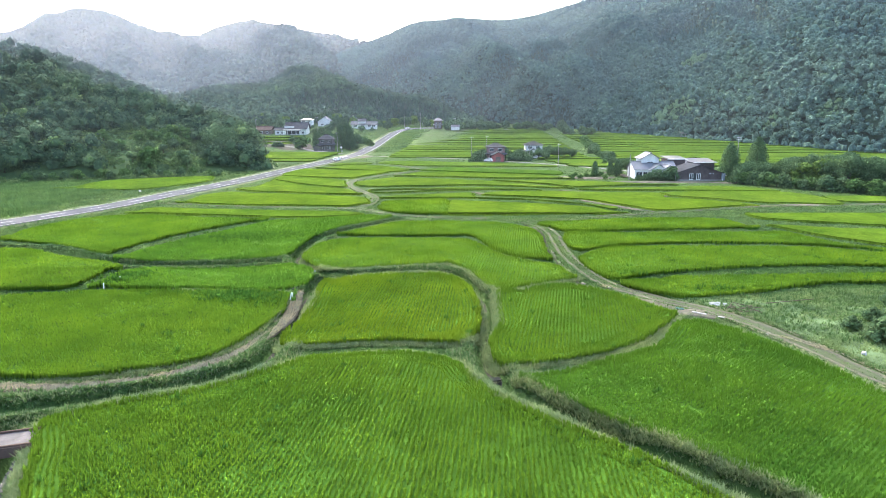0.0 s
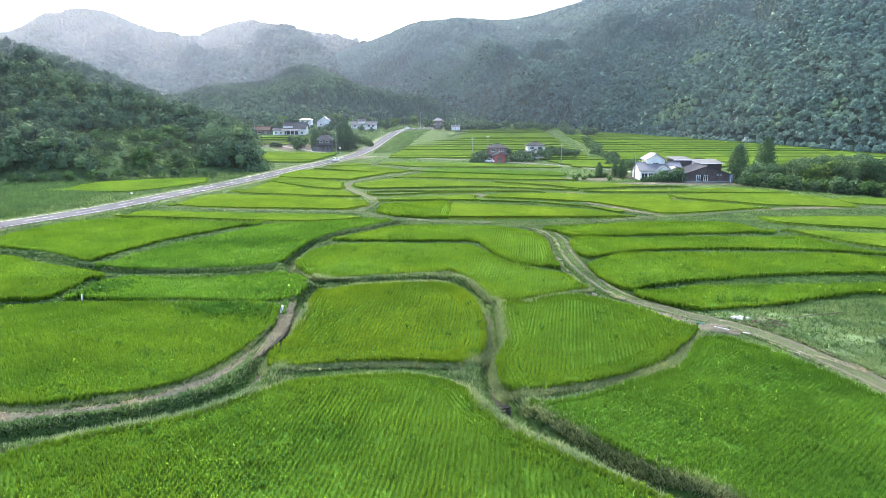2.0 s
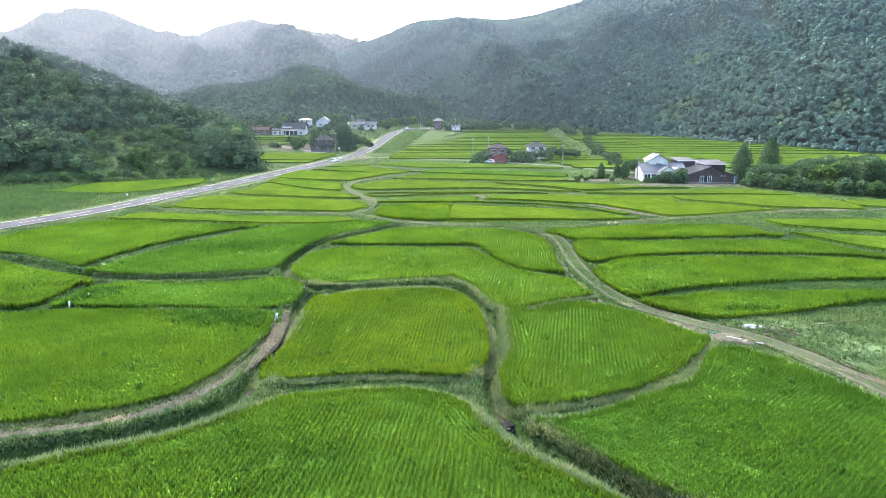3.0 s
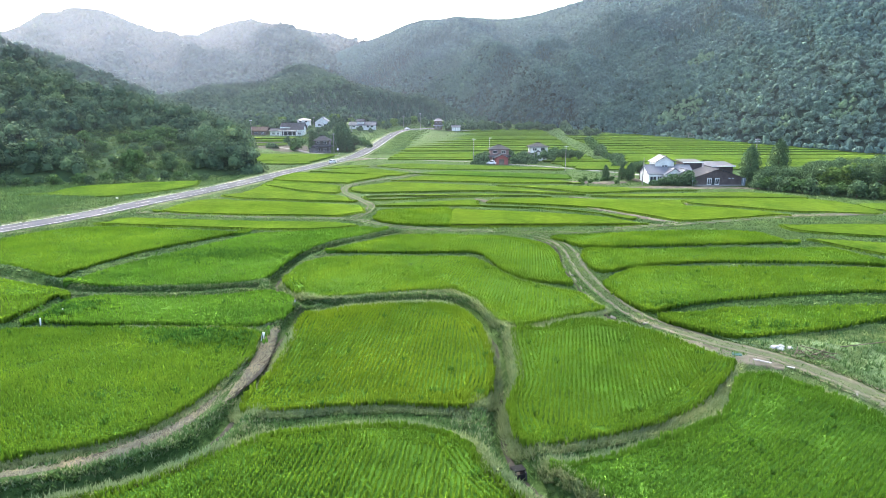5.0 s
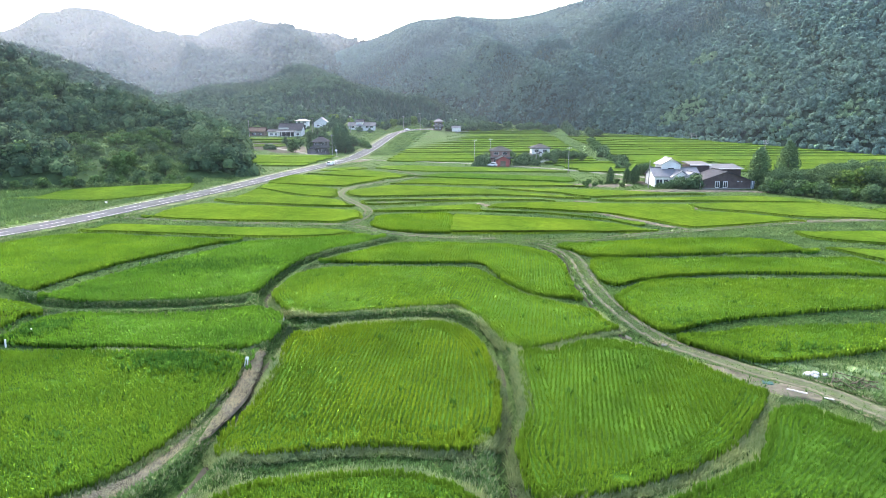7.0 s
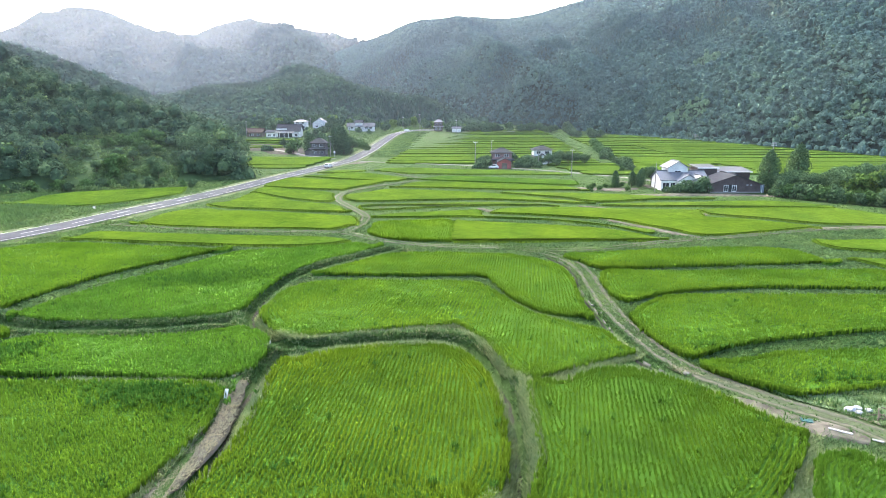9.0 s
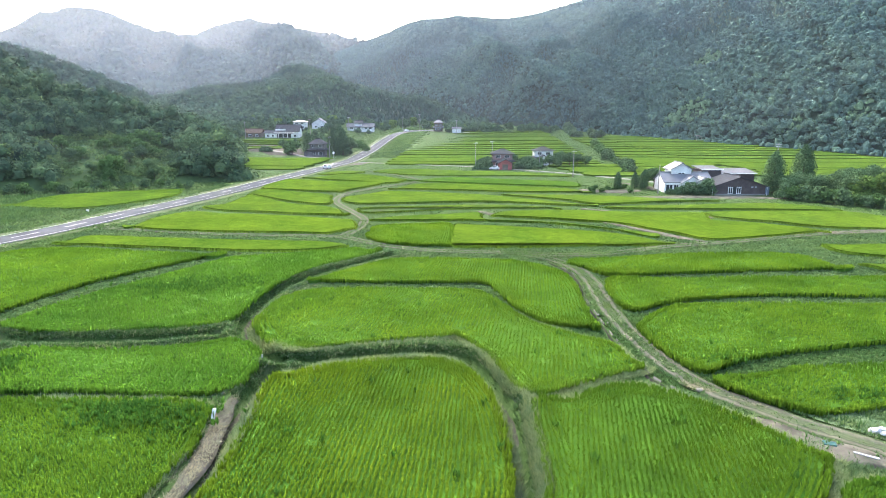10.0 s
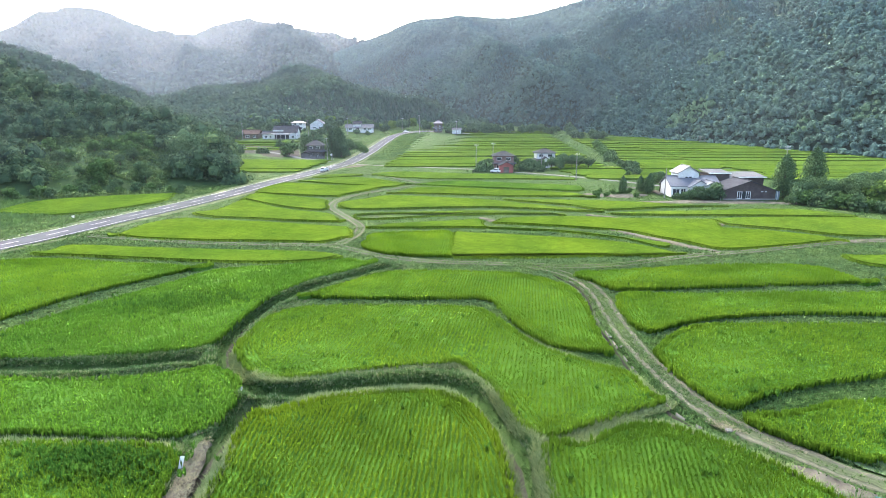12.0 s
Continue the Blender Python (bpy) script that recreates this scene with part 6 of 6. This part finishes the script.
def stone_wall(name, line, z0, z1, label):
    """A retaining wall of rough stones along a line."""
    rg = np.random.default_rng(5)
    wall = new(name)
    wall.matrix_world = pose(line[0][0], line[0][1], 0)
    tagged(wall, label, kind="structure")
    P = np.asarray(line, float)
    cum = np.r_[0, np.cumsum(np.linalg.norm(np.diff(P, axis=0), axis=1))]
    stones = []
    for k in range(4):
        bm = bmesh.new()
        bmesh.ops.create_icosphere(bm, subdivisions=1, radius=0.5)
        for v in bm.verts:
            v.co = Vector((np.clip(v.co.x * 1.5, -0.45, 0.45), np.clip(v.co.y, -0.3, 0.3), np.clip(v.co.z * 1.5, -0.42, 0.42))) * rg.uniform(0.9, 1.1)
        stones.append(bm_mesh("stone", bm, M_STONE))
    row = 0
    z = z0
    while z < z1:
        for s in np.arange(0.3 + 0.3 * (row % 2), cum[-1], 0.62):
            x, y = np.interp(s, cum, P[:, 0]), np.interp(s, cum, P[:, 1])
            o = part("stone", stones[int(rg.integers(4))], wall)
            o.location = (x - line[0][0] + rg.uniform(-0.04, 0.04), y - line[0][1], z)
            o.rotation_euler = (rg.uniform(-0.1, 0.1), rg.uniform(-0.15, 0.15), math.atan2(P[-1][1] - P[0][1], P[-1][0] - P[0][0]))
            o.scale = (0.68, 0.7, 0.55)
        z += 0.45
        row += 1


stone_wall("stream_wall", [(-24.7, 32.0), (-22.8, 26.6), (-21.4, 20.5)], -2.1, 0.05, "rough grey stone wall along the stream")


def shrine_gate():
    t = thing("shrine_gate", "small pale wooden shrine gate before the forest", "gate", 153.5, 396.0)
    for x in (-1.5, 1.5):
        bm = bmesh.new()
        tube(bm, [(x, 0, -0.3), (x * 0.93, 0, 3.4)], (0.2, 0.16), 8)
        part("pillar", bm_mesh("pillar", bm, M_POLE), t)
    box_part("tie_beam", M_POLE, t, -1.9, 1.9, -0.1, 0.1, 2.5, 2.75)
    box_part("lintel", M_POLE, t, -2.5, 2.5, -0.18, 0.18, 3.35, 3.75, soft=0.05)


shrine_gate()

# ---- grass and weeds ----
def scatter(name, label, n, region, keep, mat, high, wide, blades, seed, lean=0.6):
    """Tufts of thin blades over a region of the open ground, where keep(x, y) allows."""
    rg = np.random.default_rng(seed)
    x, y = rg.uniform(region[0], region[1], n), rg.uniform(region[2], region[3], n)
    free = np.ones(n, bool)
    for P in FIELDS:
        lo, hi = P.min(0), P.max(0)
        c = np.flatnonzero((x > lo[0]) & (x < hi[0]) & (y > lo[1]) & (y < hi[1]) & free)
        if len(c):
            free[c] &= ~inside(P, x[c], y[c])
    x, y = x[free], y[free]
    ok = keep(x, y)
    x, y = x[ok], y[ok]
    n = len(x)
    z = np.where(off_tracks(x, y), ground_height(x, y), 0.17)
    az = rg.uniform(0, 2 * np.pi, (n, blades))
    h = rg.uniform(*high, (n, 1)) * rg.uniform(0.6, 1.1, (n, blades))
    ca, sa = np.cos(az), np.sin(az)
    off = rg.uniform(0, 0.12, (n, blades))
    bx, by = x[:, None] + ca * off, y[:, None] + sa * off
    w, l = wide * rg.uniform(0.7, 1.3, (n, blades)), h * lean * rg.uniform(0.3, 1, (n, blades))
    zz = np.repeat((z - 0.03)[:, None], blades, 1)
    V = np.stack([np.stack([bx - sa * w, by + ca * w, zz], -1), np.stack([bx + sa * w, by - ca * w, zz], -1), np.stack([bx + ca * l, by + sa * l, zz + h], -1)], 2).reshape(-1, 3)
    ob = new(name, mesh_np(name, V, np.arange(len(V)).reshape(-1, 3), mat))
    tagged(ob, label, "grass", kind="stuff")


def off_tracks(x, y, wide=0.0):
    ok = np.ones(len(x), bool)
    for line, w, label in TRACKS:
        d = dist_line(line, x, y)
        ok &= d > w / 2 + wide
    return ok


def ditch_dist(x, y):
    return np.min([dist_line(D, x, y) for D in DITCHES], axis=0)


scatter("bank_grass", "rough green grass on the paddy banks", 155000, (-52, 68, 24, 84), lambda x, y: off_tracks(x, y, -0.12) & (ditch_dist(x, y) > 0.8) & (dist_line(GUTTER, x, y) > 0.35) & ~inside(MEADOW, x, y), M_WEED, (0.12, 0.36), 0.06, 4, 1, 1.1)
scatter("bank_grass", "rough green grass on the paddy banks", 95000, (-75, 118, 84, 137), lambda x, y: off_tracks(x, y, -0.05) & (dist_line(GUTTER, x, y) > 0.35), M_BANKGRASS, (0.16, 0.36), 0.12, 4, 2, 1.5)
scatter("dry_grass", "pale seeding grass along the bank tops", 190000, (-48, 34, 26, 112), lambda x, y: off_tracks(x, y, 0.1) & (ditch_dist(x, y) > 0.9) & (ditch_dist(x, y) < 3.4), M_DRY, (0.14, 0.34), 0.04, 4, 3, 0.9)
scatter("ditch_weeds", "dark leafy weeds in the ditches", 150000, (-48, 26, 24, 112), lambda x, y: (ditch_dist(x, y) < 1.9) & (ditch_dist(x, y) > 0.45) & off_tracks(x, y), M_WEED, (0.12, 0.36), 0.07, 4, 4, 1.1)
scatter("meadow_weeds", "tangled weeds over the fallow meadow", 5000, (22, 62, 40, 66), lambda x, y: off_tracks(x, y, 0.3) & (wave(x, y, 0.3, 2) > -0.6), M_WEED, (0.25, 0.6), 0.09, 4, 5)
scatter("valley_grass", "rough grass on the banks across the valley", 60000, (-100, 125, 135, 300), lambda x, y: off_tracks(x, y, -0.3) & (dist_line(ROAD, x, y) > 3.6) & (np.hypot((x - 64) / 22, (y - 173) / 3) > 1), M_TURF, (0.15, 0.3), 0.14, 3, 6, 2.4)
scatter("meadow_grass", "pale grass over the fallow meadow", 75000, (22, 62, 40, 66), lambda x, y: off_tracks(x, y, 0.2), M_PASTURE, (0.14, 0.34), 0.06, 4, 9, 1.3)
scatter("village_grass", "rough grass on the embankment of the road", 60000, (-34, 24, 300, 470), lambda x, y: dist_line(ROAD, x, y) > 3.8, M_TURF, (0.25, 0.5), 0.24, 3, 17, 1.6)
scatter("village_grass", "rough grass on the slopes round the village", 70000, (-170, 120, 292, 530), lambda x, y: (dist_line(ROAD, x, y) > 3.8) & (np.abs(x * 0.737 + y * 0.676 - 160.5) > 11.5), M_TURF, (0.2, 0.4), 0.2, 3, 10, 2.4)


def paddy_weeds(cx, cy, rx, ry, n, seed):
    """Dark broad-leaved weeds that stand above the rice in a patch."""
    rg = np.random.default_rng(seed)
    x, y = cx + rx * rg.normal(0, 0.5, n), cy + ry * rg.normal(0, 0.5, n)
    az, k = rg.uniform(0, 2 * np.pi, (n, 7)), 7
    h = rg.uniform(0.75, 1.0, (n, 1)) * rg.uniform(0.7, 1.05, (n, k))
    l, w = rg.uniform(0.08, 0.3, (n, k)), rg.uniform(0.05, 0.1, (n, k))
    ca, sa, bx, by = np.cos(az), np.sin(az), x[:, None], y[:, None]
    V = np.stack([np.stack([bx + 0 * h, by + 0 * h, np.full_like(h, 0.3)], -1), np.stack([bx + ca * l * 0.7 + sa * w, by + sa * l * 0.7 - ca * w, h * 0.75], -1),
                  np.stack([bx + ca * l, by + sa * l, h], -1), np.stack([bx + ca * l * 0.7 - sa * w, by + sa * l * 0.7 + ca * w, h * 0.75], -1)], 2).reshape(-1, 3)
    ob = new("paddy_weeds", mesh_np("paddy_weeds", V, np.arange(len(V)).reshape(-1, 4), M_PADDYWEED))
    tagged(ob, "patch of dark weeds growing above the rice", "weeds", kind="stuff")


for k, (cx, cy, rx, ry, n) in enumerate(((-31, 93, 7, 3.5, 420), (-26, 96, 6, 2.5, 200), (-20.5, 61.5, 4.5, 1.8, 260), (-37, 69.5, 2.5, 2.5, 200), (30.5, 65, 3, 1.2, 36), (-23, 63.0, 5, 1.0, 90), (23, 71.5, 2.0, 1.2, 24))):
    paddy_weeds(cx, cy, rx, ry, n, 80 + k)
# single dark tufts dotted through the nearer paddies
rng = np.random.default_rng(21)
X, Y = rng.uniform(-45, 55, 300), rng.uniform(28, 90, 300)
hit = np.zeros(300, bool)
for P in FIELDS[:16]:
    hit |= inside(P, X, Y)
paddy_weeds(np.repeat(X[hit], 2), np.repeat(Y[hit], 2), 0.3, 0.15, 2 * int(hit.sum()), 99)
scatter("valley_grass", "rough grass beside the country road", 50000, (-150, -62, 70, 205), lambda x, y: dist_line(ROAD, x, y) > 3.5, M_TURF, (0.25, 0.5), 0.2, 3, 11, 1.8)
scatter("reeds", "tall green reeds beside the country road", 24000, (-150, -82, 95, 175), lambda x, y: (dist_line(ROAD, x, y) > 7.0) & (wave(x, y, 0.12, 3) > -0.7), M_WEED, (0.5, 1.1), 0.1, 4, 12, 0.8)


def field_rim(x, y):
    return np.min([dist_line(np.r_[FIELDS[k], FIELDS[k][:1]], x, y) for k in (0, 1, 2, 3, 10, 11)], axis=0)


scatter("rim_grass", "pale seeding grass along the rims of the paddies", 400000, (-30, 34, 26, 84), lambda x, y: (field_rim(x, y) < 0.75) & off_tracks(x, y, 0.1), M_RIM, (0.25, 0.55), 0.04, 5, 13, 1.2)


def strawy(x, y):
    d = dist_line(TRACKS[0][0], x, y)
    return (dist_line(TRACKS[4][0], x, y) < 0.85) | ((d > 1.2) & (d < 2.3) & (x > 27) & (y < 60)) | ((d < 1.4) & (wave(x, y, 0.7, 6) > 0.9))


scatter("straw", "flattened dry straw along the paths", 200000, (-46, 40, 36, 70), strawy, M_STRAW, (0.06, 0.14), 0.03, 4, 14, 3.0)


def mid_track(x, y):
    """Worn grass: thick between the ruts and on the verges, thin in the ruts and on the bare lower stretch."""
    ok = np.zeros(len(x), bool)
    luck = np.random.default_rng(18).random(len(x))
    for k, (line, w, label) in enumerate(TRACKS[:3]):
        d = dist_line(line, x, y) / w
        thick = np.where((d > 0.17) & (d < 0.38), 0.2, 1.0) * np.where((k == 0) & (y < 66), 0.1, 1.0)
        ok |= (d < 0.6) & (luck < thick * (0.75 + 0.25 * wave(x, y, 1.1, 2)))
    return ok


scatter("track_grass", "short worn grass between the wheel ruts", 200000, (8, 40, 36, 114), mid_track, M_TURF, (0.05, 0.14), 0.045, 4, 15, 1.0)
scatter("track_grass", "short worn grass between the wheel ruts", 50000, (-62, 76, 108, 140), mid_track, M_TURF, (0.08, 0.18), 0.09, 4, 16, 1.0)
